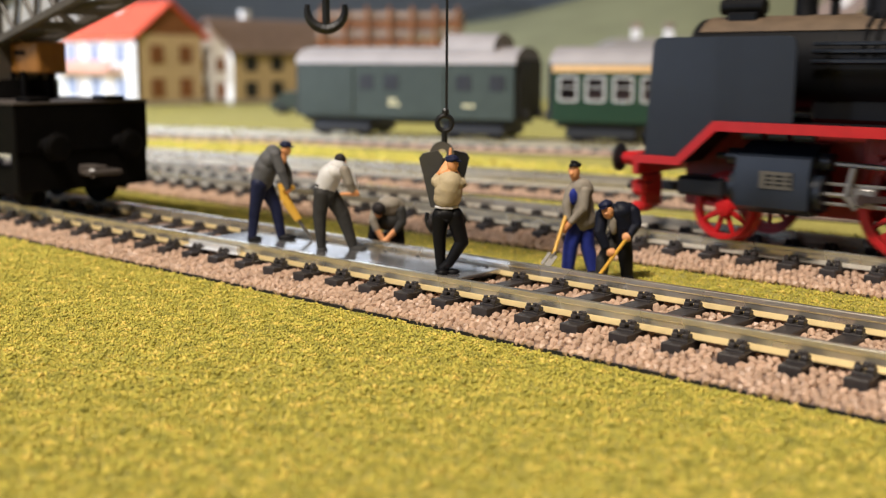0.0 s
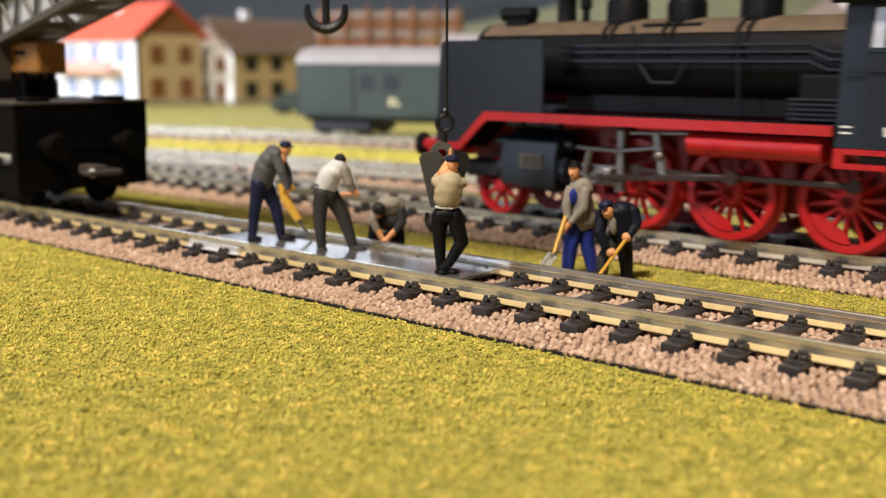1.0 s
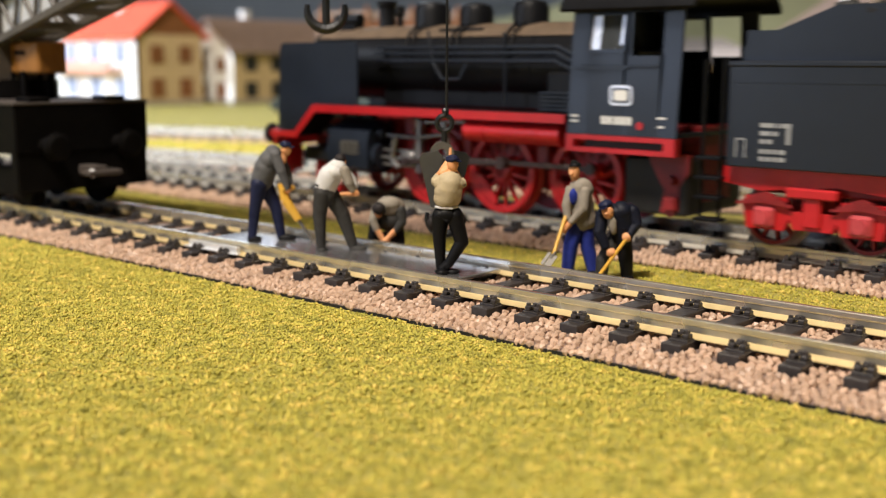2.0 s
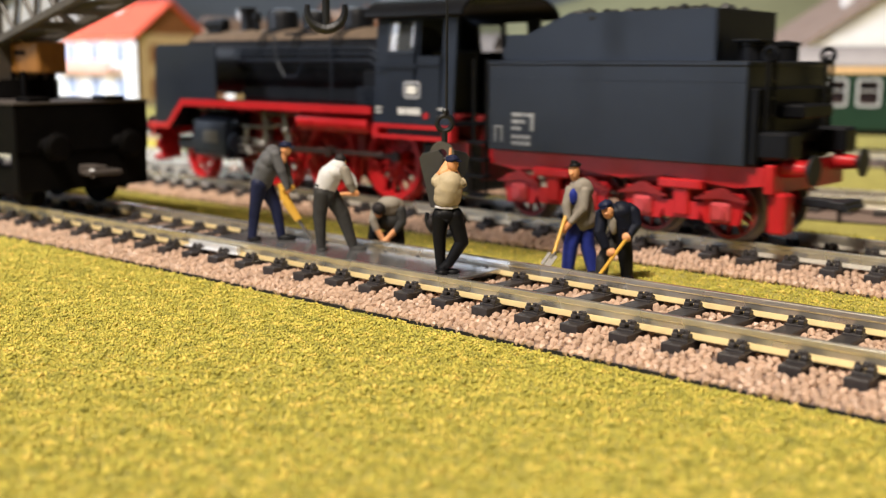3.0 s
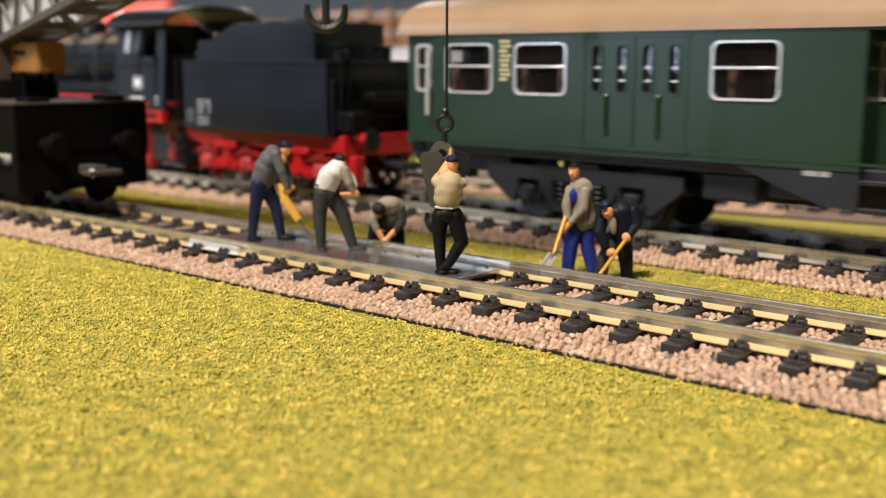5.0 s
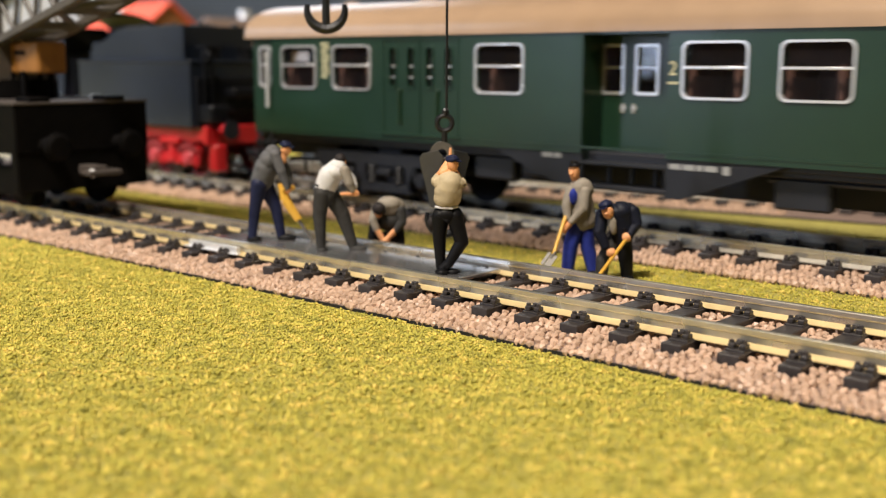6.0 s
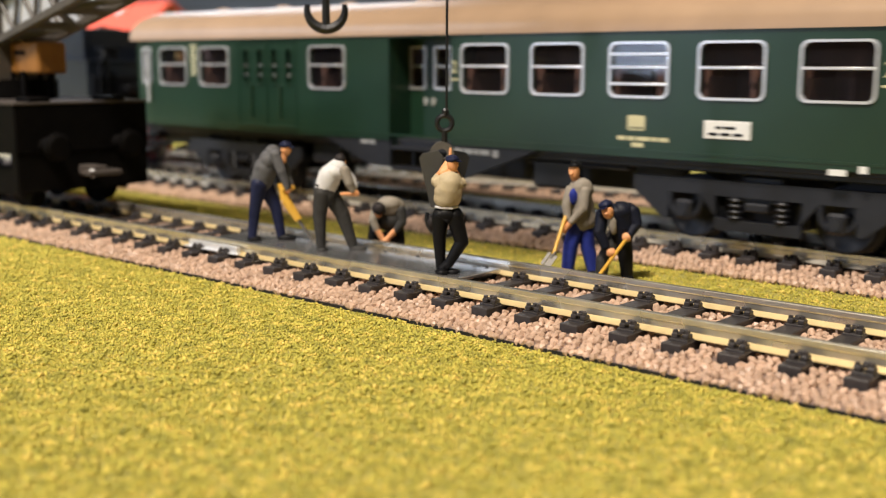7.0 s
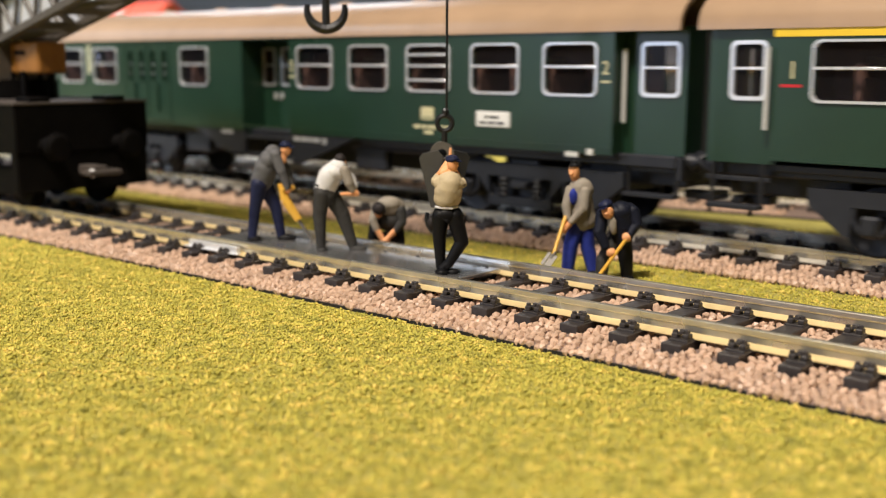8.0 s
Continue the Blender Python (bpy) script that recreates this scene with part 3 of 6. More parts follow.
shovel("small shovel with long yellow handle, blade in the turf", beside(-99.6, 27, 0, 2.7, -2.1, 8.5), beside(-99.6, 27, 0, -2.7, -2.8, 1.1), beside(-99.6, 27, 0, -4.4, -3.0, 0.1))

tool = thing("pick_hammer", "yellow pick hammer with a dark steel chisel on the plate", "pick hammer")
bm = bm_new()
B1 = (-160.0, 0.5, Z_PLATE - 0.2)
tube(bm, beside(*B1, 3.2, -0.6, 11.2), beside(*B1, 4.0, -0.6, 8.0), 0.7, 0.95, 8)
tube(bm, beside(*B1, 4.0, -0.6, 8.0), beside(*B1, 6.4, -0.7, 4.2), 0.95, 0.75, 8)
tube(bm, beside(*B1, 3.6, -1.6, 10.2), beside(*B1, 5.4, 0.6, 10.2), 0.45, 0.45, 8)
part("body", bm, mat_yellow, tool, "yellow body with grip")
bm = bm_new()
sweep(bm, [beside(*B1, 6.4, -0.7, 4.2), beside(*B1, 7.6, -0.8, 2.4), beside(*B1, 8.9, -0.9, 0.4)], 0.34, 8)
part("chisel", bm, mat_tool, tool)


# ---- crane hooks ----
def double_hook(bm, c, w, stem, thick):
    """An anchor-shaped double hook; c: the inside of its bend."""
    arc = [c + RIGHT * (w * math.sin(a)) + Vector((0, 0, -w * math.cos(a) + w * 0.28)) for a in [radians(-105 + 210 * i / 14) for i in range(15)]]
    sweep(bm, arc, thick, 8, [thick * (0.55 + 0.55 * math.sin(PI * i / 14)) for i in range(15)])
    tube(bm, c + Vector((0, 0, -w * 0.6)), c + Vector((0, 0, stem)), thick * 0.85, thick * 0.8, 10)


hk = thing("crane_hook", "black double crane hook hanging from above", "crane hook", None, "crane tackle")
bm = bm_new()
double_hook(bm, Vector((-145.9, 3.8, 45.5)), 3.4, 6.5, 0.85)
part("hook", bm, mat_iron, hk)
bm = bm_new()
tube(bm, (-145.9, 3.8, 51), (-145.9, 3.8, 68), 0.35, n=8)
part("cable", bm, mat_iron, hk)

H = Vector((-117.9, 3.8, 0))
blk = thing("hook_block", "grey pulley block with ring and double hook on a thin cable", "hook block", None, "crane tackle")
bm = bm_new()
tube(bm, H + Vector((0.25, 0.2, 29.4)), H + Vector((0.3, 0.2, 74)), 0.22, n=8)
part("cable", bm, mat_iron, blk, "thin black cable")
bm = bm_new()
turn = pose(0, 0, 0, 90, 0, 40.87)
ring(bm, H + Vector((0, 0, 27.4)), 1.25, 0.42, 20, 8, turn)
ball(bm, H + Vector((0.2, 0, 29.3)), 0.62, n=8)
tube(bm, H + Vector((0, 0, 26.2)), H + Vector((0, 0, 24.0)), 0.5, n=8)
part("ring", bm, mat_iron, blk, "black iron eye")
bm = bm_new()
lathe(bm, [(0.8, -0.7), (2.0, -0.7), (1.6, 0.0), (2.0, 0.7), (0.8, 0.7), (0.8, -0.7)], 22, Matrix.Translation(H + Vector((0, 0, 22.4)) - RIGHT * 0.4) @ turn)
part("pulley", bm, mat_tool, blk, "worn steel pulley wheel")
for off, lean in ((-1.0, 4), (1.0, -4)):
    bm = bm_new()
    m = Matrix.Translation(H + AWAY * off + Vector((0, 0, 18.4))) @ pose(0, 0, 0, 0, 0, 40.87) @ pose(0, 0, 0, 0, lean, 0)
    k = 1 if off < 0 else -1
    vs = slab(bm, [(-4.4 * k, 3.0), (-3.9 * k, 3.8), (-1.4 * k, 4.5), (-0.5 * k, 3.6), (-0.9 * k, -5.0), (-1.9 * k, -5.0)], -0.3, 0.3)
    bmesh.ops.transform(bm, matrix=m, verts=vs)
    # Twin plates; the far one is black to paint its shade.
    part("side_plate", bm, mat_blockm if k > 0 else mat_iron, blk)
bm = bm_new()
double_hook(bm, H + Vector((0, 0, 11.0)), 2.9, 3.2, 0.62)
tube(bm, H + Vector((0, 0, 5.2)), H + Vector((0, 0, 11)), 0.3, n=8)
part("hook", bm, mat_iron, blk)


# ---- train ----
mat_loco = material("satin_black_loco_paint", (0.006, 0.0065, 0.0085), 0.42, spread=0.25, grain=400, bump=0.05, spec=0.2)
mat_slate = material("slate_grey_sheet_paint", (0.0095, 0.0135, 0.0225), 0.36, spread=0.15, grain=300, bump=0.04)
mat_dust = material("brown_dusty_boiler", (0.12, 0.082, 0.052), 0.65, spread=0.35, grain=350, bump=0.2)
mat_red = material("signal_red_plastic", (0.50, 0.014, 0.018), 0.33, spread=0.15, grain=400, bump=0.04)
mat_red_dark = material("dusty_red_frame", (0.24, 0.013, 0.015), 0.5, spread=0.3, grain=400, bump=0.08)
mat_under = material("dark_grey_underframe", (0.013, 0.0145, 0.020), 0.5, spread=0.3, grain=400, bump=0.1)
mat_steel = material("bright_rod_steel", (0.30, 0.29, 0.28), 0.4, 0.8, spread=0.15, bump=0.05)
mat_green = material("bottle_green_coach_paint", (0.012, 0.037, 0.021), 0.32, spread=0.12, grain=200, bump=0.03)
mat_green_dull = material("dull_green_van_paint", (0.030, 0.043, 0.036), 0.5, spread=0.2, grain=200, bump=0.03)
mat_roof = material("pale_tan_coach_roof", (0.37, 0.25, 0.16), 0.33, spread=0.14, grain=90, bump=0.05)
mat_roof_grey = material("grey_van_roof", (0.29, 0.265, 0.26), 0.6, spread=0.15, grain=90, bump=0.05)
mat_frame = material("silver_window_frame", (0.78, 0.78, 0.80), 0.3, 0.6, spread=0.06, bump=0.02)
mat_cream = material("cream_lettering", (0.62, 0.58, 0.36), 0.6, bump=0.0)
mat_white = material("white_lettering", (0.82, 0.82, 0.80), 0.5, spread=0.05, bump=0.0)
mat_stripe = material("yellow_class_stripe", (0.85, 0.58, 0.03), 0.45, spread=0.06, bump=0.0)
mat_seat = material("brown_seat_plastic", (0.24, 0.125, 0.10), 0.6, spread=0.3, grain=300, bump=0.1)
# Signal red made pinker: the light on the axle boxes, as colour.
mat_pink_red = material("worn_red_axle_box", (0.50, 0.06, 0.07), 0.4, spread=0.2, grain=500, bump=0.05)
mat_pale = material("cream_interior", (0.48, 0.38, 0.30), 0.6, spread=0.25, grain=200, bump=0.05)
mat_glass = glass("coach_glass", (0.012, 0.012, 0.014), 0.012, 0.3)
# Dark, rough and low in gloss, to suppress the window's reflection.
mat_glass_dull = glass("grimy_door_glass", (0.02, 0.016, 0.015), 0.2, 0.4, 0.12)
mat_pale_rail = material("pale_grey_grab_rail", (0.60, 0.61, 0.62), 0.4, spread=0.06, bump=0.0)
mat_grey_letter = material("dull_grey_lettering", (0.34, 0.35, 0.36), 0.6, spread=0.1, bump=0.0)
mat_rod = material("oily_dark_rod", (0.055, 0.035, 0.033), 0.4, 0.4, spread=0.3, bump=0.05)
mat_tyre = material("wheel_tyre_steel", (0.22, 0.20, 0.20), 0.35, 0.8, bump=0.05)

RAIL_TOP = 4.97
TURNING = []


class Vehicle:
    """A vehicle on track 2. Its parts are written in the train's own lengths, front to rear along x."""

    def __init__(self, name, label, category, mid, group=""):
        self.mid = mid
        self.ob = thing(name, label, category, T2 @ mm(mid, 0, 0), group)

    def add(self, name, bm, mat, label="", smooth=35, parent=None):
        return part(name, bm, mat, parent or self.ob, label, None if parent else mm(-self.mid, 0, 0), smooth)


def bars(bm, x0, z0, widths, height, y, gap=0.5):
    """A line of plain bars in place of unreadable lettering."""
    x = x0
    for w in widths:
        box(bm, x, x + w, y - 0.06, y, z0, z0 + height)
        x += w + gap
    return bm


SPOKES = {}


def rim_bm(r):
    bm = bm_new()
    lathe(bm, [(r * 0.83, -1.2), (r * 0.95, -1.2), (r * 0.95, 1.0), (r * 0.83, 1.0), (r * 0.83, -1.2)], 36, pose(0, 0, 0, -90, 0, 0))
    return bm


def hub_and_spokes(ob, r, spokes, hub, mat, web=0.55):
    """The boss of a wheel and its tapered spokes, each a piece of its own."""
    bm = bm_new()
    lathe(bm, [(0.05, -1.7), (hub * 0.45, -1.7), (hub * 0.5, -1.5), (hub * 0.8, -1.5), (hub, -1.1), (hub, 1.0), (0.05, 1.0)], 16, pose(0, 0, 0, -90, 0, 0))
    part("hub", bm, mat, ob, "", None, 40)
    key = (r, hub, mat.name)
    if key not in SPOKES:
        bm = bm_new()
        tube(bm, (hub * 0.8, 0, 0), (r * 0.86, 0, 0), web * 1.15, web * 0.75, 6)
        SPOKES[key] = link_mesh("spoke", bm, mat, 50)
    for i in range(spokes):
        sp = new("spoke", SPOKES[key])
        sp.parent = ob
        sp.matrix_basis = pose(0, 0, 0, 0, 360 * i / spokes, 0)


def tyre_bm(r):
    bm = bm_new()
    turn = pose(0, 0, 0, -90, 0, 0)
    lathe(bm, [(r * 0.95, -1.35), (r - 0.15, -1.35), (r, -1.2), (r, 0.5), (r + 0.9, 0.8), (r + 0.9, 1.3), (r * 0.95, 1.3), (r * 0.95, -1.35)], 40, turn)
    return bm


def wheel(veh, x, r, spokes, hub, mat, y=-9.4, crank=None, phase=0.0, solid=False, tyre_mat=None):
    """A wheel that turns on its axle; kept for motions()."""
    bm = rim_bm(r) if not solid else bm_new()
    if solid:
        lathe(bm, [(0.05, -1.6), (r * 0.25, -1.6), (r * 0.3, -0.9), (r * 0.75, -0.8), (r * 0.85, -1.2), (r * 0.95, -1.2), (r * 0.95, 1.0), (0.05, 1.0)], 28, pose(0, 0, 0, -90, 0, 0))
    ob = part("wheel", bm, mat, veh.ob, "", None, 40)
    if not solid:
        hub_and_spokes(ob, r, spokes, hub, mat)
    if crank:
        bm = bm_new()
        d = Vector((crank, 0, 0))
        tube(bm, d + Vector((0, -1.0, 0)), d + Vector((0, -2.0, 0)), 1.45, n=14)
        box(bm, -1.2, crank, -1.7, -0.9, -1.5, 1.5, 0.2)
        vs = slab(bm, [(-r * 0.80 * math.cos(a), r * 0.80 * math.sin(a)) for a in [radians(-38 + 76 * i / 8) for i in range(9)]] + [(-r * 0.52, r * 0.3), (-r * 0.52, -r * 0.3)], -1.3, -0.6)
        part("crank", bm, mat, ob, "", None, 40)
    part("tyre", tyre_bm(r), tyre_mat or mat_tyre, ob, "worn steel tyre" if not tyre_mat else "", None, 50)
    if y > 0:
        flip = pose(0, 0, 0, 0, 0, 180)
        ob.matrix_basis = mm(x - veh.mid, y, RAIL_TOP + r) @ flip
    else:
        flip = Matrix()
        ob.matrix_basis = mm(x - veh.mid, y, RAIL_TOP + r)
    TURNING.append((ob, x - veh.mid, y, RAIL_TOP + r, r, phase, flip))
    return ob


def wall_holes(bm, x0, x1, z0, z1, holes, y0, y1):
    """A wall in the xz plane from y0 to y1, with openings that go through it."""
    xs = sorted({x0, x1, *[h[0] for h in holes], *[h[1] for h in holes]})
    zs = sorted({z0, z1, *[h[2] for h in holes], *[h[3] for h in holes]})
    for xa, xb in zip(xs, xs[1:]):
        run = None
        for za, zb in zip(zs, zs[1:]):
            cx, cz = (xa + xb) / 2, (za + zb) / 2
            if any(h[0] < cx < h[1] and h[2] < cz < h[3] for h in holes):
                if run:
                    box(bm, xa, xb, y0, y1, *run)
                run = None
            else:
                run = (run[0], zb) if run else (za, zb)
        if run:
            box(bm, xa, xb, y0, y1, *run)
    bmesh.ops.remove_doubles(bm, verts=bm.verts[:], dist=0.001)


def window_frame(x0, x1, z0, z1, y, r=1.3, w=0.75, bar=None, deep=0.35, extra=()):
    """A rounded frame standing a little proud of the wall, with its crossbars."""
    bm = bm_new()
    a, b = rounded(x0, x1, z0, z1, r, 5), rounded(x0 + w, x1 - w, z0 + w, z1 - w, max(0.2, r - w * 0.6), 5)
    n = len(a)
    rows = []
    for out, yy in ((a, y + deep), (a, y), (b, y), (b, y + deep + 0.6)):
        rows.append([bm.verts.new((px_, yy, pz_)) for px_, pz_ in out])
    for p, q in zip(rows, rows[1:]):
        for i in range(n):
            bm.faces.new((p[i], p[(i + 1) % n], q[(i + 1) % n], q[i]))
    for h in ([bar] if bar else []) + list(extra):
        box(bm, x0 + w * 0.8, x1 - w * 0.8, y, y + 0.5, h - 0.26, h + 0.26, 0.08)
    return bm


def numeral(text, x, z, size, y, mat, parent, name="class_number"):
    data = bpy.data.curves.new(name, "FONT")
    data.body, data.size, data.extrude, data.align_x, data.align_y = text, size * M, 0.04 * M, "CENTER", "CENTER"
    tmp = new("numeral_shape", data)
    me = bpy.data.meshes.new_from_object(tmp)
    bpy.data.objects.remove(tmp)
    me.materials.append(mat)
    ob = new(name, me)
    ob.parent = parent
    ob.matrix_basis = mm(x, y, z, 90, 0, 0)
    return tagged(ob, "cream class numeral")


def buffer_pair(veh, x, d, mat, z=19.3, y=10):
    for s in (-y, y):
        bm = bm_new()
        tube(bm, (x, s, z), (x + 4.2 * d, s, z), 1.7, 1.25, 14)
        b = veh.add("buffer", bm, mat)
        bm = bm_new()
        lathe(bm, [(0.1, 0.0), (2.7, 0.0), (2.7, 0.35), (1.6, 0.9), (0.1, 0.9)], 18, pose(x + 5.6 * d, s, z, 0, -90 * d, 0))
        tube(bm, (x + 4.2 * d, s, z), (x + 5.2 * d, s, z), 0.8, n=10)
        part("buffer_head", bm, mat_under, b, "black buffer head", None, 40)


def coupler(veh, x, d, z=12.2):
    bm = bm_new()
    box(bm, min(x, x + 7 * d), max(x, x + 7 * d), -1.6, 1.6, z - 0.8, z + 0.8, 0.2)
    box(bm, min(x + 6 * d, x + 9 * d), max(x + 6 * d, x + 9 * d), -4.2, 4.2, z - 0.6, z + 0.8, 0.2)
    tube(bm, (x + 9 * d, -4, z - 0.4), (x + 9 * d, 4, z - 0.4), 0.5, n=8)
    tube(bm, (x + 6.5 * d, 0, z - 3.5), (x + 6.5 * d, 0, z), 0.45, n=8)
    veh.add("coupler", bm, mat_under, "black hook-and-loop coupler")


def lean(bm):
    """Tilt what stands above the cab's waist inwards."""
    for v in bm.verts:
        if v.co.z > 38:
            v.co.y -= math.copysign((v.co.z - 37.0) * 0.16, v.co.y)
    return bm


def locomotive():
    v = Vehicle("steam_locomotive", "black steam locomotive with red wheels and dusty brown boiler top", "locomotive", -50)
    bm = bm_new()
    box(bm, -102, 8, -6.4, 6.4, 10.5, 25.5, 0.3)
    for x in (-64.5, -47.5, -26.3):
        box(bm, x - 1.5, x + 1.5, -10.6, 10.6, 16, 25.6, 0.3)
    for x in (-62, -44, -24):
        box(bm, x - 2.2, x + 2.2, -11, -7, 22, 26, 0.4)
    v.add("frame", bm, mat_red_dark, "dusty dark red frame")
    bm = bm_new()
    tube(bm, (-101, 0, 37.0), (-15, 0, 37.0), 8.7, n=40)
    boiler = v.add("boiler", bm, mat_loco, "satin black boiler barrel")
    for x in (-88, -74, -60, -46, -32):
        bm = bm_new()
        lathe(bm, [(8.65, -0.35), (8.85, -0.35), (8.85, 0.35), (8.65, 0.35)], 40, pose(x, 0, 37, 0, 90, 0))
        part("boiler_band", bm, mat_loco, boiler, "", None, 35)
    bm = bm_new()
    # Long box added to fill the gap under the boiler with darkness.
    box(bm, -78, -15, -6.2, 6.2, 26.9, 32, 0.8)
    box(bm, -25.2, -16.0, -11.2, -7.0, 27.2, 35.4, 0.5)
    v.add("firebox", bm, mat_loco)
    bm = bm_new()
    arc = [(8.95 * math.cos(radians(a)), 37 + 8.95 * math.sin(radians(a))) for a in range(42, 139, 6)]
    arc_in = [(8.72 * math.cos(radians(a)), 37 + 8.72 * math.sin(radians(a))) for a in range(138, 41, -6)]
    slab(bm, arc + arc_in, -100, -15.5, "x")
    v.add("boiler_top", bm, mat_dust, "boiler top covered in brown dust")
    bm = bm_new()
    lathe(bm, [(8.4, 0), (8.7, 0.6), (7.8, 1.0), (6.5, 1.9), (2.0, 2.5), (0.1, 2.5)], 32, pose(-101, 0, 37, 0, -90, 0))
    tube(bm, (-103.6, 0, 37), (-105.0, 0, 37), 0.9, n=10)
    v.add("smokebox_door", bm, mat_loco)
    # chimney, domes and fittings on the boiler's back
    bm = bm_new()
    lathe(bm, [(2.9, 43.6), (2.1, 45.5), (2.0, 50.5), (2.5, 51.0), (2.5, 52.0), (1.7, 52.0), (1.6, 46)], 20, pose(-82.3, 0, 0))
    v.add("chimney", bm, mat_loco)
    for x, r, h in ((-67.2, 4.3, 51.3), (-53.6, 3.9, 50.6), (-38.0, 4.0, 50.9)):
        bm = bm_new()
        lathe(bm, [(r * 1.15, 43.4), (r, 45.2), (r, h - 2.0), (r * 0.85, h - 0.6), (r * 0.4, h), (0.1, h + 0.1)], 22, pose(x, 0, 0))
        if x == -53.6:
            box(bm, -60.5, -47.5, -5.4, 5.4, 44.0, 44.9, 0.2)
        for s in (-1, 1):
            sweep(bm, [(x + s, -r * 0.8, 46.5), (x + s, -7.2, 43.6), (x + s, -9.0, 38.5)], 0.3, 6)
        v.add("dome", bm, mat_loco)
    bm = bm_new()
    lathe(bm, [(0.9, 44.5), (0.8, 48.0), (1.3, 48.6), (1.2, 50.4), (0.1, 50.8)], 12, pose(-76.4, -1.5, 0))
    v.add("safety_valve", bm, mat_loco)
    bm = bm_new()
    tube(bm, (-97.5, -2.5, 47.6), (-89.0, -2.5, 47.6), 1.5, n=14)
    box(bm, -96, -90, -4, 0, 44.5, 46.6, 0.3)
    v.add("feed_heater", bm, mat_loco)
    bm = bm_new()
    for z, y in ((40.6, -9.3), (39.3, -9.8), (37.6, -9.9)):
        sweep(bm, [(-76.5, y, z), (-24, y, z), (-20.5, y, z - 1.4), (-17, y, z - 1.4)], 0.36, 6)
    for x in range(-74, -20, 9):
        tube(bm, (x, -9.6, 39.4), (x, -8.2, 39.4), 0.28, n=6)
    sweep(bm, [(-60, -9.4, 44.2), (-58, -10.0, 37.2), (-55, -10.2, 33.6), (-50, -10.2, 33.6), (-48, -10.0, 37.0)], 0.3, 6)
    sweep(bm, [(-38, -9.4, 43.6), (-37, -10.2, 36.0), (-36.5, -10.6, 28.0)], 0.3, 6)
    v.add("handrail", bm, mat_slate, "dark pipes and handrail along the boiler")
    bm = bm_new()
    sweep(bm, [(-76, 9.5, 40), (-17, 9.5, 40)], 0.32, 6)
    v.add("handrail", bm, mat_slate)
    bm = bm_new()
    for i in range(5):
        box(bm, -26.6, -16.1, -12.0, -11.1, 27.5 + i * 0.85, 27.95 + i * 0.85, 0.1)
    v.add("louvre", bm, mat_slate)
    # smoke deflectors, running boards
    plate = [(-105.4, 20.4), (-98.2, 20.4), (-91.2, 27.2), (-76.6, 27.2), (-76.6, 40.6), (-77.0, 41.5), (-77.9, 41.9), (-102.6, 41.9), (-103.7, 41.5), (-104.2, 40.6)]
    for s in (-1, 1):
        bm = bm_new()
        slab(bm, plate, s * 15.4, s * 15.9)
        box(bm, -99, -98.4, s * 15.4, s * 9, 34, 34.5)
        v.add("smoke_deflector", bm, mat_slate, "slate-grey smoke deflector plate")
        edge = [(-16.2, 26.2), (-16.2, 27.1), (-90.8, 27.1), (-97.9, 20.3), (-107.0, 20.3), (-107.0, 19.2), (-97.5, 19.2), (-90.4, 26.2)]
        bm = bm_new()
        slab(bm, edge, s * 8.2, s * 16.88)
        v.add("footplate", bm, mat_loco, "black footplate")
        bm = bm_new()
        slab(bm, [(-16.2, 25.4), (-16.2, 27.2), (-90.7, 27.2), (-98.0, 20.4), (-107.0, 20.4), (-107.0, 18.9), (-97.3, 18.9), (-90.2, 25.4)], s * 16.9, s * 17.25)
        v.add("running_board", bm, mat_red, "bright red running board")
        bm = bm_new()
        tube(bm, (-43.5, s * 14.2, 22.9), (-18.3, s * 14.2, 22.9), 2.35, n=22)
        for x in (-38, -24):
            lathe(bm, [(2.3, -0.3), (2.5, -0.3), (2.5, 0.3), (2.3, 0.3)], 22, pose(x, s * 14.2, 22.9, 0, 90, 0))
        v.add("air_tank", bm, mat_red, "red air reservoir")
        # cylinders
        bm = bm_new()
        vs = slab(bm, [(-16.3, 12.6), (-16.3, 18.5), (-15.6, 21.2), (-11, 23.6), (-8, 23.6), (-8, 12), (-11.0, 11.4), (-14.5, 11.4)], -86.6, -73.0, "x")
        if s > 0:
            bmesh.ops.transform(bm, matrix=Matrix.Diagonal((1, -1, 1, 1)), verts=bm.verts[:])
        cyl = v.add("cylinder", bm, mat_slate, "dark slate cylinder block")
        bm = bm_new()
        tube(bm, (-89.6, s * 12.5, 20.8), (-70.5, s * 12.5, 20.8), 1.5, n=14)
        tube(bm, (-92.0, s * 12.5, 20.8), (-89.6, s * 12.5, 20.8), 0.6, n=8)
        part("valve_chest", bm, mat_slate, cyl, "", None, 35)
        bm = bm_new()
        tube(bm, (-88.3, s * 12.4, 15.4), (-71.5, s * 12.4, 15.4), 3.1, n=20)
        part("cylinder_cover", bm, mat_slate, cyl, "", None, 35)
        for x in (-84.6, -79.8, -75.2):
            bm = bm_new()
            tube(bm, (x - 1.8, s * 13.6, 25.0), (x + 1.8, s * 13.6, 25.0), 1.05, n=10)
            part("steam_valve", bm, mat_slate, cyl, "", None, 35)
        if s < 0:
            bm = bm_new()
            box(bm, -81.8, -75.8, -16.55, -16.28, 15.9, 18.9)
            maker = part("maker_plate", bm, mat_tool, cyl, "dull metal plate")
            bm = bm_new()
            for i in range(3):
                bars(bm, -80.6, 16.5 + i * 0.75, (1.2, 1.6, 0.8), 0.35, -16.58)
            part("lettering", bm, mat_black, maker)
        # slide bars and valve gear
        bm = bm_new()
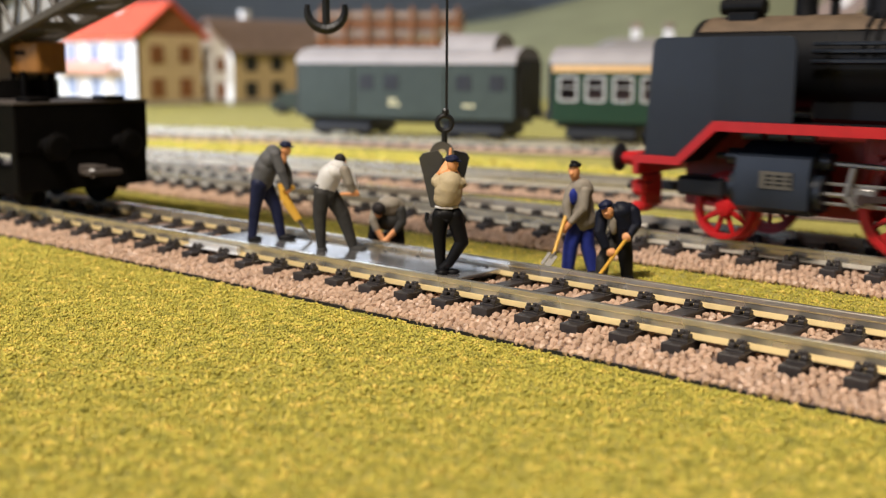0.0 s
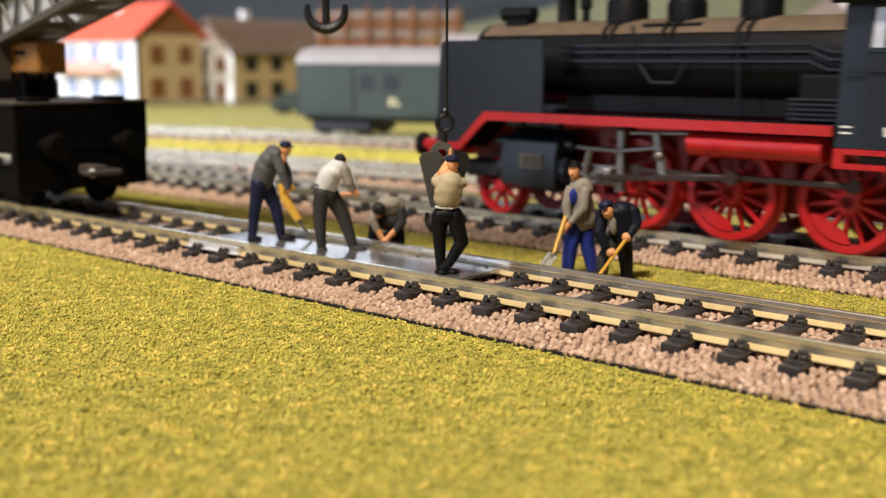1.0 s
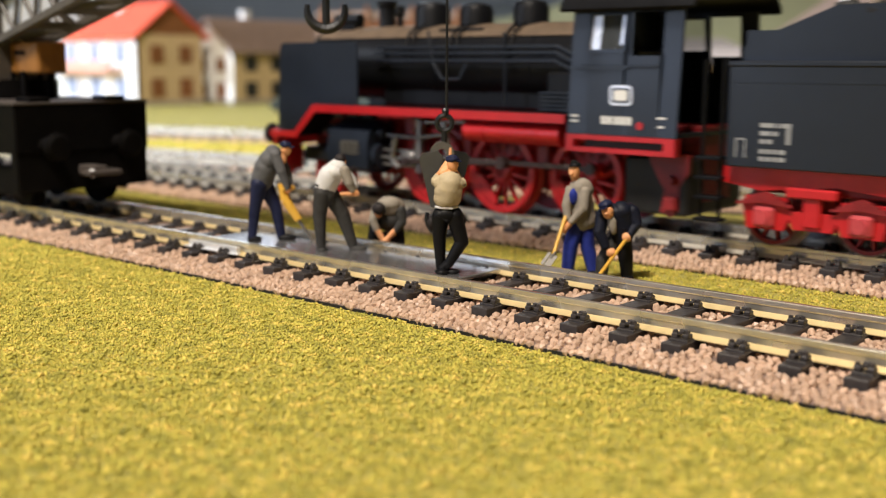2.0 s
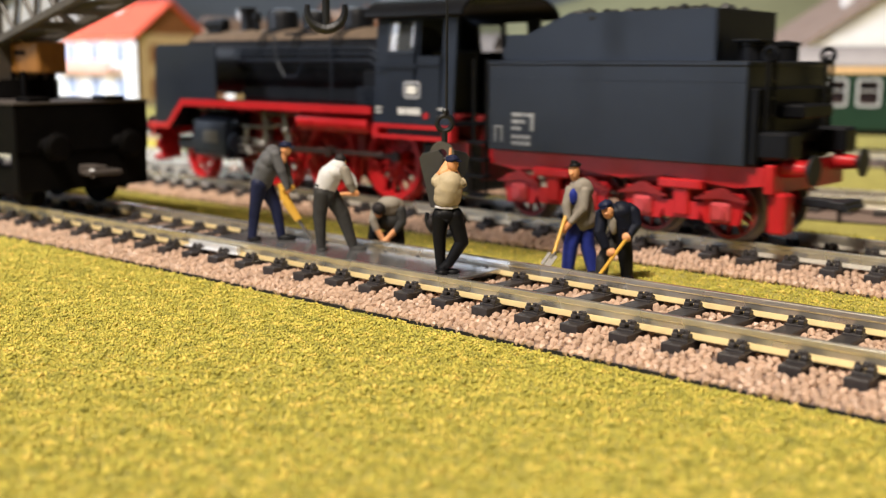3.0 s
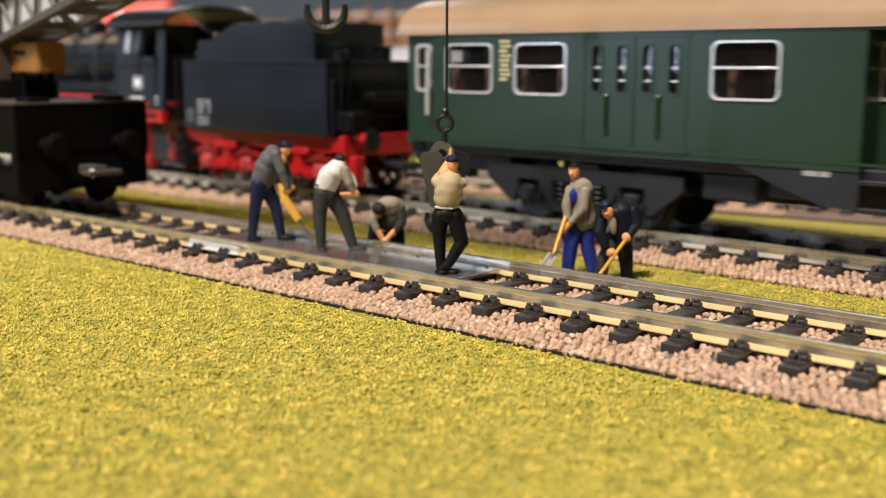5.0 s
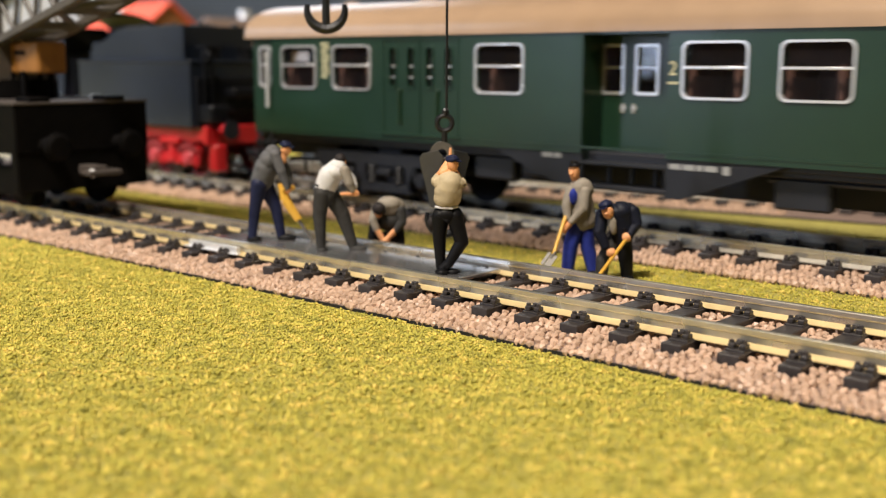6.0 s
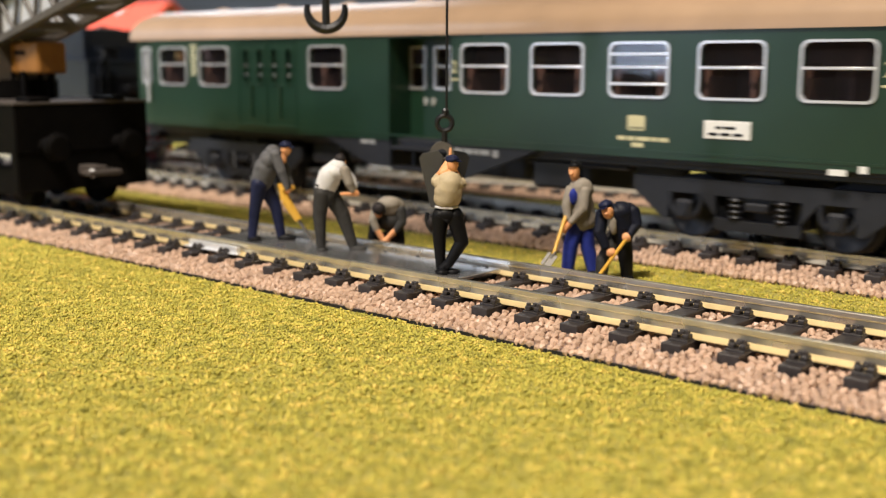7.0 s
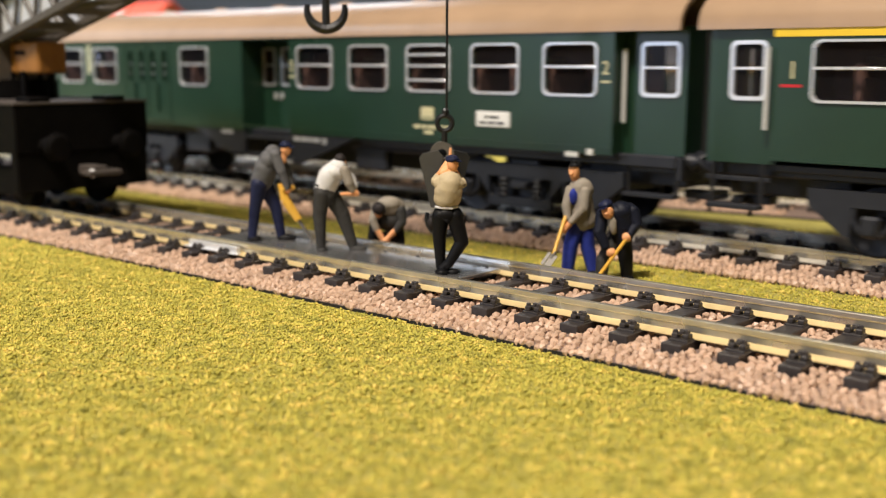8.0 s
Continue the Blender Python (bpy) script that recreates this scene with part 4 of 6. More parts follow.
        for z in (13.4, 16.8):
            box(bm, -73, -59.5, s * 12.0 - 0.5, s * 12.0 + 0.5, z, z + 0.55, 0.1)
        box(bm, -60.4, -58.9, s * 11.2, s * 13.0, 12.5, 24.5, 0.2)
        v.add("slide_bar", bm, mat_steel, "steel slide bars")
        bm = bm_new()
        m = pose(-50.5, s * 13.6, 20.0, 0, -12, 0)
        box(bm, -0.85, 0.85, -0.45, 0.45, -4.6, 4.8, 0.3, m)
        ball(bm, (-50.5, s * 13.7, 20), 1.1, n=10)
        sweep(bm, [(-70, s * 12.6, 20.6), (-60, s * 13.2, 20.4), (-50.5, s * 13.6, 21.6)], 0.45, 6)
        sweep(bm, [(-66.5, s * 13.5, 20.2), (-67.6, s * 13.4, 15.2), (-65.8, s * 13.2, 13.2)], 0.6, 6)
        sweep(bm, [(-57, s * 13.6, 24), (-40, s * 13.0, 24.6)], 0.35, 6)
        v.add("valve_gear", bm, mat_steel, "grey steel valve gear")
    # front beam
    bm = bm_new()
    box(bm, -108.4, -106.8, -15.3, 15.3, 16.4, 20.4, 0.25)
    box(bm, -108.0, -106.8, -13.4, -6, 9.6, 16.6, 0.6)
    box(bm, -108.0, -106.8, 6, 13.4, 9.6, 16.6, 0.6)
    box(bm, -109.6, -106.6, -13.8, -9.4, 12.2, 15.2, 0.7)
    box(bm, -109.6, -106.6, -14.2, -8.8, 9.0, 11.0, 0.7)
    v.add("buffer_beam", bm, mat_red, "bright red buffer beam")
    buffer_pair(v, -108.4, -1, mat_red, 19.0, 11)
    coupler(v, -107, -1, 13.0)
    bm = bm_new()
    box(bm, -104, -86, -3, 3, 10.5, 15.5, 0.5)
    box(bm, -101, -91, -11.6, -4, 12.8, 16.4, 0.6)
    v.add("pilot_truck", bm, mat_under)
    for s in (-1, 1):
        bm = bm_new()
        lathe(bm, [(0.1, 0), (1.9, 0), (2.1, 0.4), (2.1, 2.6), (0.1, 2.6)], 16, pose(-105.5, s * 10.5, 23.4, 0, -90, 0))
        v.add("head_lamp", bm, mat_loco)
    for y in (-9.4, 9.4):
        wheel(v, -91.5, 5.9, 9, 1.7, mat_red, y, None, 0.4, False, mat_red)
    for i, x in enumerate((-57.6, -37.3, -15.4)):
        for y in (-9.4, 9.4):
            wheel(v, x, 9.0, 14, 2.3, mat_red, y, 3.5 if y < 0 else -3.5, radians(229), False, mat_red)
    # cab
    bm = bm_new()
    wall_holes(bm, -16.0, 8.3, 23.6, 47.6, [(-11.6, -3.5, 39.4, 46.6), (-2.4, 4.4, 38.6, 46.6)], -16.5, -15.9)
    wall_holes(bm, -16.0, 8.3, 23.6, 47.6, [(-11.6, -3.5, 39.4, 46.6), (-2.4, 4.4, 38.6, 46.6)], 15.9, 16.5)
    box(bm, -16.0, -15.2, -15.9, 15.9, 23.6, 48.5)
    box(bm, -15.2, 8.3, -15.9, 15.9, 23.6, 24.4)
    box(bm, -14.6, -5, -9, 9, 24.4, 40, 0.5)
    box(bm, -15.3, -2.2, -16.75, -16.4, 36.0, 36.5)
    box(bm, -12.6, 4.0, -16.7, -16.4, 36.4, 36.9, 0.1)
    lean(bm)
    cab = v.add("cab", bm, mat_slate, "dark slate driver's cab")
    bm = bm_new()
    n = 14
    top = [(17.6 * math.cos(radians(180 - 180 * i / n)), 47.4 + 5.6 * math.sin(radians(180 * i / n))) for i in range(n + 1)]
    low = [(y * 0.97, z - 0.5) for y, z in reversed(top)]
    slab(bm, top + low, -17.6, 11.6, "x")
    part("cab_roof", bm, mat_loco, cab, "black arched roof", None, 35)
    for s in (-16.4, 16.0):
        part("window_frame", lean(window_frame(-11.9, -3.2, 39.1, 46.9, s - 0.3 if s < 0 else s, 0.8, 0.7)), mat_slate, cab)
        bm = bm_new()
        box(bm, -11.5, -3.6, s + 0.1, s + 0.2, 39.5, 46.5)
        lean(bm)
        pn = part("pane", bm, glass("cab_glass", (0.1, 0.11, 0.12), 0.03, 0.3) if s < 0 else mat_glass, cab, "clear cab glass")
        pn.visible_shadow = False
    bm = bm_new()
    # Wide strip stands in for the glass's whitish reflection; narrow one is a bar.
    box(bm, -11.3, -9.2, -16.35, -16.15, 39.6, 46.2)
    box(bm, -4.6, -3.9, -16.35, -16.15, 40.6, 46.4)
    lean(bm)
    part("window_slide", bm, mat_frame, cab, "pale strip for a reflection in the glass, and a white bar")
    bm = bm_new()
    slab(bm, rounded(-6.2, -1.2, 29.3, 33.1, 0.8), -16.62, -16.5)
    badge = part("badge", bm, mat_frame, cab, "pale rounded emblem plate")
    bm = bm_new()
    slab(bm, rounded(-5.7, -1.7, 29.8, 32.6, 0.5), -16.68, -16.62)
    part("badge_field", bm, mat_slate, badge)
    bm = bm_new()
    slab(bm, rounded(-5.2, -2.2, 30.2, 32.2, 0.5), -16.74, -16.67)
    part("badge_mark", bm, mat_white, badge)
    bm = bm_new()
    bars(bm, -8.0, 25.7, (1.0, 0.9, 0.4, 1.0, 1.0, 1.0), 1.5, -16.5, 0.28)
    bars(bm, -15.2, 25.9, (1.9,), 0.35, -16.5)
    bars(bm, -15.2, 26.9, (1.9,), 0.35, -16.5)
    bars(bm, 4.4, 25.4, (1.4,), 0.35, -16.5)
    bars(bm, 4.2, 27.0, (2.0,), 0.35, -16.5)
    part("number_bars", bm, mat_white, cab, "white bars of lettering")
    bm = bm_new()
    tube(bm, (0.6, -16.7, 25.6), (0.6, -16.5, 25.6), 0.75, n=14)
    part("red_mark", bm, mat_red, cab)
    bm = bm_new()
    wall_holes(bm, -15.9, 8.4, 20.2, 23.5, [(-14.2, 6.0, 21.1, 22.6)], -17.0, -15.0)
    v.add("valance", bm, mat_red, "bright red footplate valance with a long slot")
    bm = bm_new()
    box(bm, -15.9, 8.4, 15, 17, 20.2, 23.5, 0.2)
    v.add("valance", bm, mat_red)
    bm = bm_new()
    box(bm, -12, 5, -15.9, -15.0, 20.9, 22.8)
    box(bm, -6, 8, -11, 11, 8.5, 19.5, 0.6)
    v.add("ash_pan", bm, mat_black)
    bm = bm_new()
    slab(bm, [(-1.0, 20.2), (8.3, 20.2), (8.3, 17.0), (6.4, 14.0), (6.4, 9.6), (4.6, 8.2), (2.6, 9.2), (3.2, 13.4), (1.4, 16.2)], -11.2, -10.0)
    box(bm, 3.4, 6.2, -12.2, -10.8, 9.4, 12.2, 0.4)
    tube(bm, (4.8, -12.6, 15.4), (4.8, -10.8, 15.4), 0.9, n=12)
    v.add("rear_bracket", bm, mat_red_dark, "dusty red bracket behind the last wheel")
    bm = bm_new()
    for z in (9.0, 13.0, 16.6, 20.2):
        box(bm, 12.4, 17.4, -16.6, -13.5, z, z + 0.6, 0.1)
    for x in (13.1, 16.8):
        tube(bm, (x, -15.0, 9), (x, -15.0, 38), 0.4, n=8)
    v.add("cab_steps", bm, mat_loco, "black steps below the cab")
    return v


def tender():
    v = Vehicle("coal_tender", "dark slate four-axle coal tender on red bogies", "tender", 48, "")
    bm = bm_new()
    box(bm, 18.4, 76.6, -16.5, 16.5, 19.3, 37.4, 0.25)
    box(bm, 18.2, 76.8, -16.75, 16.75, 36.7, 37.7, 0.25)
    box(bm, 19, 76, -16.62, -16.4, 34.0, 34.25)
    v.add("tank", bm, mat_slate, "slate-grey water tank")
    bm = bm_new()
    for s in (-1, 1):
        slab(bm, [(18.8, 37.6), (18.8, 40.2), (21, 41.4), (35.2, 46.9), (67.6, 47.1), (67.6, 37.6)], s * 12.2, s * 11.6)
    box(bm, 66.9, 67.6, -12, 12, 37.6, 47.1)
    box(bm, 67.6, 67.9, -12.0, -11.2, 37.6, 47.0)
    box(bm, 19, 67, -11.6, 11.6, 37.7, 43)
    v.add("coal_bunker", bm, mat_slate, "slate-grey bunker with a sloping front")
    bm = bm_new()
    lathe(bm, [(2.6, 37.6), (2.6, 40.4), (2.9, 40.5), (2.9, 41.2), (0.1, 41.6)], 18, pose(72.4, -6.5, 0))
    lathe(bm, [(2.6, 37.6), (2.6, 40.4), (2.9, 40.5), (2.9, 41.2), (0.1, 41.6)], 18, pose(72.4, 6.5, 0))
    box(bm, 69.8, 75.2, -9.8, -3.4, 41.0, 41.6, 0.2)
    v.add("water_filler", bm, mat_loco, "black water filler lids")
    rng = random.Random(5)
    bm = bm_new()
    for _ in range(230):
        x = rng.uniform(33, 66)
        vs = bmesh.ops.create_icosphere(bm, subdivisions=1, radius=rng.uniform(0.8, 1.7), matrix=pose(x, rng.uniform(-11, 11), 44.5 + rng.uniform(0, 2.6), rng.uniform(0, 180), rng.uniform(0, 180)))["verts"]
        for q in vs:
            q.co += noise.noise_vector(q.co * 0.7) * 0.4
    tagged(v.add("coal", bm, mat_black, "heap of black coal", 0), kind="stuff")
    bm = bm_new()
    box(bm, 76.6, 78.2, -15.5, 15.5, 19.5, 33, 0.3)
    box(bm, 78.2, 79.6, -13, 13, 23, 25, 0.3)
    v.add("rear_plate", bm, mat_loco, "black rear plate")
    for y in (-12.2, 12.2):
        bm = bm_new()
        for d in (-1.3, 1.3):
            tube(bm, (78.9, y + d, 20), (78.9, y + d, 39.0), 0.4, n=8)
        for z in range(22, 38, 3):
            box(bm, 78.6, 79.2, y - 1.4, y + 1.4, z, z + 0.4)
        ring(bm, (78.5, y, 38.8), 1.3, 0.45, 12, 6, pose(0, 0, 0, 90, 0, 0))
        v.add("ladder", bm, mat_loco, "black rear ladder")
        bm = bm_new()
        box(bm, 78, 84, y - 2.9, y + 2.9, 20.6, 25.5, 0.6)
        v.add("tool_box", bm, mat_loco, "black tool box")
    bm = bm_new()
    box(bm, 78.2, 82.6, -6.5, 6.5, 27.5, 30, 0.4)
    v.add("lamp_shelf", bm, mat_loco)
    bm = bm_new()
    for z, ws in ((26.4, (2.6, 0.5, 1.8)), (25.0, (2.0, 0.9)), (23.6, (0.9, 1.0)), (21.9, (0.8, 0.9, 0.8, 1.1)), (20.6, (0.8, 0.9, 0.8, 1.1))):
        bars(bm, 24.8, z, ws, 0.75, -16.55, 0.35)
    bars(bm, 29.6, 23.6, (0.7,), 3.4, -16.55)
    bars(bm, 20.2, 21.0, (0.25, 0.25), 3.2, -16.55, 1.5)
    bars(bm, 20.2, 24.1, (2.0,), 0.25, -16.55)
    v.add("lettering", bm, mat_grey_letter, "faint grey lettering bars")
    bm = bm_new()
    box(bm, 17, 80, -13.6, 13.6, 17.4, 19.3, 0.3)
    box(bm, 24, 46, -12.5, 12.5, 14.8, 17.4, 0.4)
    box(bm, 50, 73, -12.5, 12.5, 14.8, 17.4, 0.4)
    v.add("frame", bm, mat_red_dark, "dusty red frame")
    bm = bm_new()
    box(bm, 79.8, 81.6, -15.3, 15.3, 14.6, 19.8, 0.25)
    box(bm, 80.0, 83.4, -13.8, -9.8, 7.4, 14.8, 0.5)
    v.add("buffer_beam", bm, mat_red, "bright red rear beam")
    buffer_pair(v, 81.6, 1, mat_red, 19.0, 11)
    coupler(v, 81, 1)
    for s in (-1, 1):
        bm = bm_new()
        slab(bm, [(16.5, 16.4), (16.5, 19.2), (80.0, 19.2), (80.0, 16.0), (74, 15.2), (60, 16.6), (50, 15.4), (38, 16.6), (24, 15.2)], s * 14.2, s * 13.6)
        v.add("sill", bm, mat_red, "bright red side sill")
    for a, b in ((25.2, 42.4), (55.0, 71.4)):
        m = (a + b) / 2
        bm = bm_new()
        box(bm, m - 3, m + 3, -12.2, 12.2, 10.5, 14.6, 0.5)
        bg = v.add("bogie", bm, mat_red_dark, "dusty red bogie with leaf springs")
        for s in (-1, 1):
            y0, y1 = s * 13.8, s * 12.6
            bm = bm_new()
            slab(bm, [(a - 4.4, 12.6), (a - 3.8, 14.2), (a + 3.6, 14.2), (m - 4.2, 12.0), (m + 4.2, 12.0), (b - 3.6, 14.2), (b + 3.8, 14.2), (b + 4.4, 12.6), (b + 3.4, 8.4), (b - 3.4, 8.4), (b - 4.4, 10.6), (m + 3.6, 8.8), (m - 3.6, 8.8), (a + 4.4, 10.6), (a + 3.4, 8.4), (a - 3.4, 8.4)], y0, y1)
            part("side_frame", bm, mat_red, bg, "red pressed side frame")
            bm = bm_new()
            box(bm, m - 4.6, m + 4.6, min(s * 15.2, s * 13.2), max(s * 15.2, s * 13.2), 14.4, 16.2, 0.3)
            box(bm, m - 1.6, m + 1.6, min(s * 14.6, s * 12.8), max(s * 14.6, s * 12.8), 9.4, 14.6, 0.3)
            part("bolster", bm, mat_red, bg)
            for x in (a, b):
                bm = bm_new()
                box(bm, x - 2.0, x + 2.0, min(s * 15.0, s * 13.4), max(s * 15.0, s * 13.4), 8.8, 12.4, 0.5)
                tube(bm, (x, s * 15.5, 10.6), (x, s * 14.8, 10.6), 1.25, n=12)
                part("axle_box", bm, mat_pink_red, bg, "red axle box, paled for the light on it", None, 35)
                bm = bm_new()
                for i in range(4):
                    w = 5.2 - i * 1.1
                    slab(bm, [(x - w, 12.6 + i * 0.5), (x, 13.2 + i * 0.5), (x + w, 12.6 + i * 0.5), (x + w, 13.05 + i * 0.5), (x, 13.65 + i * 0.5), (x - w, 13.05 + i * 0.5)], s * 14.7, s * 13.9)
                part("leaf_spring", bm, mat_red_dark, bg)
        for x in (a, b):
            for y in (-9.4, 9.4):
                wheel(v, x, 5.6, 10, 1.5, mat_red_dark, y)
    return v


def bogie(v, c, base):
    """A pressed-steel bogie: top beam, sloping struts to a low middle beam, springs in the gaps."""
    h = base / 2
    bm = bm_new()
    box(bm, c - 4, c + 4, -12.4, 12.4, 11, 17.6, 0.5)
    box(bm, c - h + 6.2, c + h - 6.2, -11.4, 11.4, 8.4, 13.2, 0.4)
    for x in (c - h - 8, c + h + 8):
        box(bm, x - 0.8, x + 0.8, -12.4, 12.4, 12, 14, 0.3)
    ob = v.add("bogie", bm, mat_under, "dark grey pressed-steel bogie with coil springs")
    for s in (-1, 1):
        y0, y1 = s * 14.2, s * 13.0
        bm = bm_new()
        slab(bm, [(c - h - 11, 13.6), (c - h - 11, 16.4), (c + h + 11, 16.4), (c + h + 11, 13.6)], y0, y1)
        for d in (-1, 1):
            slab(bm, [(c + d * (h + 11), 13.6), (c + d * (h + 3.4), 13.6), (c + d * (h + 3.4), 8.6), (c + d * (h + 4.6), 8.6)], y0, y1)
            slab(bm, [(c + d * (h - 3.2), 13.6), (c + d * (h - 6.2), 13.6), (c + d * 8.2, 7.4), (c + d * 6.0, 7.4), (c + d * 6.0, 9.4), (c + d * 8.0, 9.6)], y0, y1)
        slab(bm, [(c - 6.0, 7.4), (c - 6.0, 9.4), (c + 6.0, 9.4), (c + 6.0, 7.4)], y0, y1)
        part("side_frame", bm, mat_under, ob, "dark grey side frame")
        bm = bm_new()
        box(bm, c - 2.2, c + 2.2, min(s * 14.8, s * 12.6), max(s * 14.8, s * 12.6), 11.2, 12.8, 0.3)
        box(bm, c - 5.6, c + 5.6, min(s * 13.4, s * 12.4), max(s * 13.4, s * 12.4), 12.6, 13.8, 0.2)
        part("spring_plank", bm, mat_under, ob)
        for x in (c - h, c + h):
            bm = bm_new()
            ring(bm, (x, s * 13.6, 12.2), 3.2, 0.55, 20, 6, pose(0, 0, 0, 90, 0, 0))
            box(bm, x - 1.7, x + 1.7, min(s * 15.0, s * 12.8), max(s * 15.0, s * 12.8), 8.8, 12.4, 0.5)
            tube(bm, (x, s * 15.4, 10.6), (x, s * 14.7, 10.6), 1.2, n=12)
            part("axle_box", bm, mat_under, ob, "", None, 35)
        for d in (-4.4, 4.4):
            bm = bm_new()
            tube(bm, (c + d, s * 13.6, 9.4), (c + d, s * 13.6, 13.6), 0.8, n=8)
            for i in range(4):
                ring(bm, (c + d, s * 13.6, 9.9 + i * 1.05), 1.05, 0.3, 12, 5)
            part("coil_spring", bm, mat_under, ob, "", None, 35)
    for x in (c - h, c + h):
        for y in (-9.3, 9.3):
            wheel(v, x, 5.5, 0, 1.2, mat_under, y, None, 0.0, True, mat_under)
    return ob


def coach(label, x0, x1, windows, first):
    """A bottle-green coach, its wide body between two narrower end vestibules; hollow, with seats inside."""
    v = Vehicle("railway_coach", label, "railway coach", (x0 + x1) / 2, "train coaches")
    a, b = x0 + 7.8, x1 - 13.4
    if first:
        a, b = x0 + 12.2, x1 - 13.4
    Z0, Z1, WB, WT = 20.8, 43.2, 30.8, 41.2
    slots = [] if first else [152.8 + i * 5.6 for i in range(4)]
    recess = None if first else (205.8, 224.6)
    holes = [(x + 0.5, x + w - 0.5, WB + 0.4, WT - 0.4) for x, w in windows]
    for s in (-1, 1):
        ya, yb = (-16.6, -15.7) if s < 0 else (15.7, 16.6)
        hs = list(holes)
        if recess:
            hs.append((*recess, Z0 - 1, Z1))
            hs += [(x + 0.4, x + 2.4, 31.6, 40.6) for x in slots]
        bm = bm_new()
        wall_holes(bm, a, b, Z0, Z1, hs, ya, yb)
        side = v.add("side_wall", bm, mat_green, "bottle-green painted side", 0)
        k = s * 16.6
        for x, w in windows:
            extra = (38.9, 33.4) if abs(x - 264.8) < 1 else ()
            fr = part("window_frame", window_frame(x, x + w, WB, WT, k - 0.35 if s < 0 else k - 0.0, 1.5, 0.44, 36.5, 0.35, extra), mat_frame, side, "silver window frame", None, 40)
            bm = bm_new()
            box(bm, x + 0.4, x + w - 0.4, s * 16.2, s * 16.05, WB + 0.3, WT - 0.3)
            p = part("pane", bm, mat_glass, side, "dark coach glass")
            p.visible_shadow = False
        bm = bm_new()
        box(bm, a, b, k - 0.12 if s < 0 else k, k if s < 0 else k + 0.12, 20.8, 21.3)
        box(bm, a, b, k - 0.1 if s < 0 else k, k if s < 0 else k + 0.1, 42.6, 43.1)
        part("trim_strip", bm, mat_green, side)
        if recess:
            # centre entrance set back in the side, and the luggage doors
            r0, r1 = recess
            y = s * 8.6
            bm = bm_new()
            m = (r0 + r1) / 2
            hs2 = [(r0 - 3.2 + 3.2, m - 3.2 - 1.6, 31.5, 40.5), (m - 3.2 + 1.6, r1 - 3.2 - 3.2, 31.5, 40.5)]
            wall_holes(bm, r0, r1, 18.4, Z1, hs2, min(y, y + s * 0.8), max(y, y + s * 0.8))
            box(bm, r0 - 0.4, r0, min(s * 8.6, s * 15.8), max(s * 8.6, s * 15.8), 17.5, Z1)
            box(bm, r1, r1 + 0.4, min(s * 8.6, s * 15.8), max(s * 8.6, s * 15.8), 17.5, Z1)
            dr = part("entrance_door", bm, mat_green, side, "recessed green double door", None, 0)
            for q in hs2:
                part("window_frame", window_frame(q[0] - 0.4, q[1] + 0.4, q[2] - 0.4, q[3] + 0.4, y + s * 0.8 - 0.3 if s < 0 else y + s * 0.8, 0.6, 0.6, 36.4), mat_frame, dr)
                bm = bm_new()
                box(bm, q[0], q[1], y + s * 0.3, y + s * 0.4, q[2], q[3])
                part("pane", bm, mat_glass, dr)
            bm = bm_new()
            for x in (m - 4.4, m - 2.0):
                tube(bm, (x, y + s * 1.2, 28.6), (x, y + s * 0.7, 28.6), 0.55, n=10)
                tube(bm, (x, y + s * 1.2, 27.6), (x, y + s * 1.2, 29.4), 0.3, n=8)
            part("door_handle", bm, mat_frame, dr, "bright door handles")
            bm = bm_new()
            for z in (13.0, 17.6):
                box(bm, r0, r1, min(s * 12, s * 16.2), max(s * 12, s * 16.2), z, z + 0.9, 0.2)
            for x in (r0 + 4.2, m, r1 - 4.2):
                box(bm, x - 0.3, x + 0.3, min(s * 12.2, s * 13), max(s * 12.2, s * 13), 13.4, 17.8)
            part("step_box", bm, mat_under, side, "dark entrance step")
            for skirt in () if s > 0 else ([(r1, 21.0), (r1, 12.4), (r1 + 3.2, 12.4), (r1 + 23, 19.6), (r1 + 23, 21.0)], [(r0, 21.0), (r0, 13.6), (r0 - 6, 13.6), (r0 - 15, 16.8), (r0 - 22, 19.6), (r0 - 22, 21.0)]):
                bm = bm_new()
                slab(bm, skirt, s * 16.3, s * 15.2)
                sk = part("skirt", bm, mat_under, side, "dark grey skirt plate beside the steps")
                bm = bm_new()
                if skirt[0][0] == r1:
                    bars(bm, r1 + 0.8, 18.0, (2.4, 2.4, 1.2, 2.6), 1.0, -16.32, 0.4)
                    bars(bm, r1 + 11.6, 17.6, (1.4,), 1.5, -16.32)
                    part("lettering", bm, mat_grey_letter, sk)
                else:
                    bars(bm, r0 - 9.6, 18.6, (2.6, 1.8), 1.1, -16.32, 0.3)
                    part("lettering", bm, mat_grey_letter, sk)
            bm = bm_new()
            for xa in (151.2, 162.6):
                box(bm, xa, xa + 0.25, k - 0.2 if s < 0 else k, k if s < 0 else k + 0.2, 21.0, 42.2)
                box(bm, xa + 11.0, xa + 11.25, k - 0.2 if s < 0 else k, k if s < 0 else k + 0.2, 21.0, 42.2)
                tube(bm, (xa + 5.4, k + s * 0.5, 24), (xa + 5.4, k + s * 0.5, 31), 0.3, n=6)
                for z in (24, 31):
                    ball(bm, (xa + 5.4, k + s * 0.2, z), 0.55, n=8)
            box(bm, 150.9, 174.2, k - 0.25 if s < 0 else k, k if s < 0 else k + 0.25, 42.1, 42.5)
            box(bm, 150.6, 174.4, k - 0.5 if s < 0 else k, k if s < 0 else k + 0.5, 20.9, 21.5, 0.1)
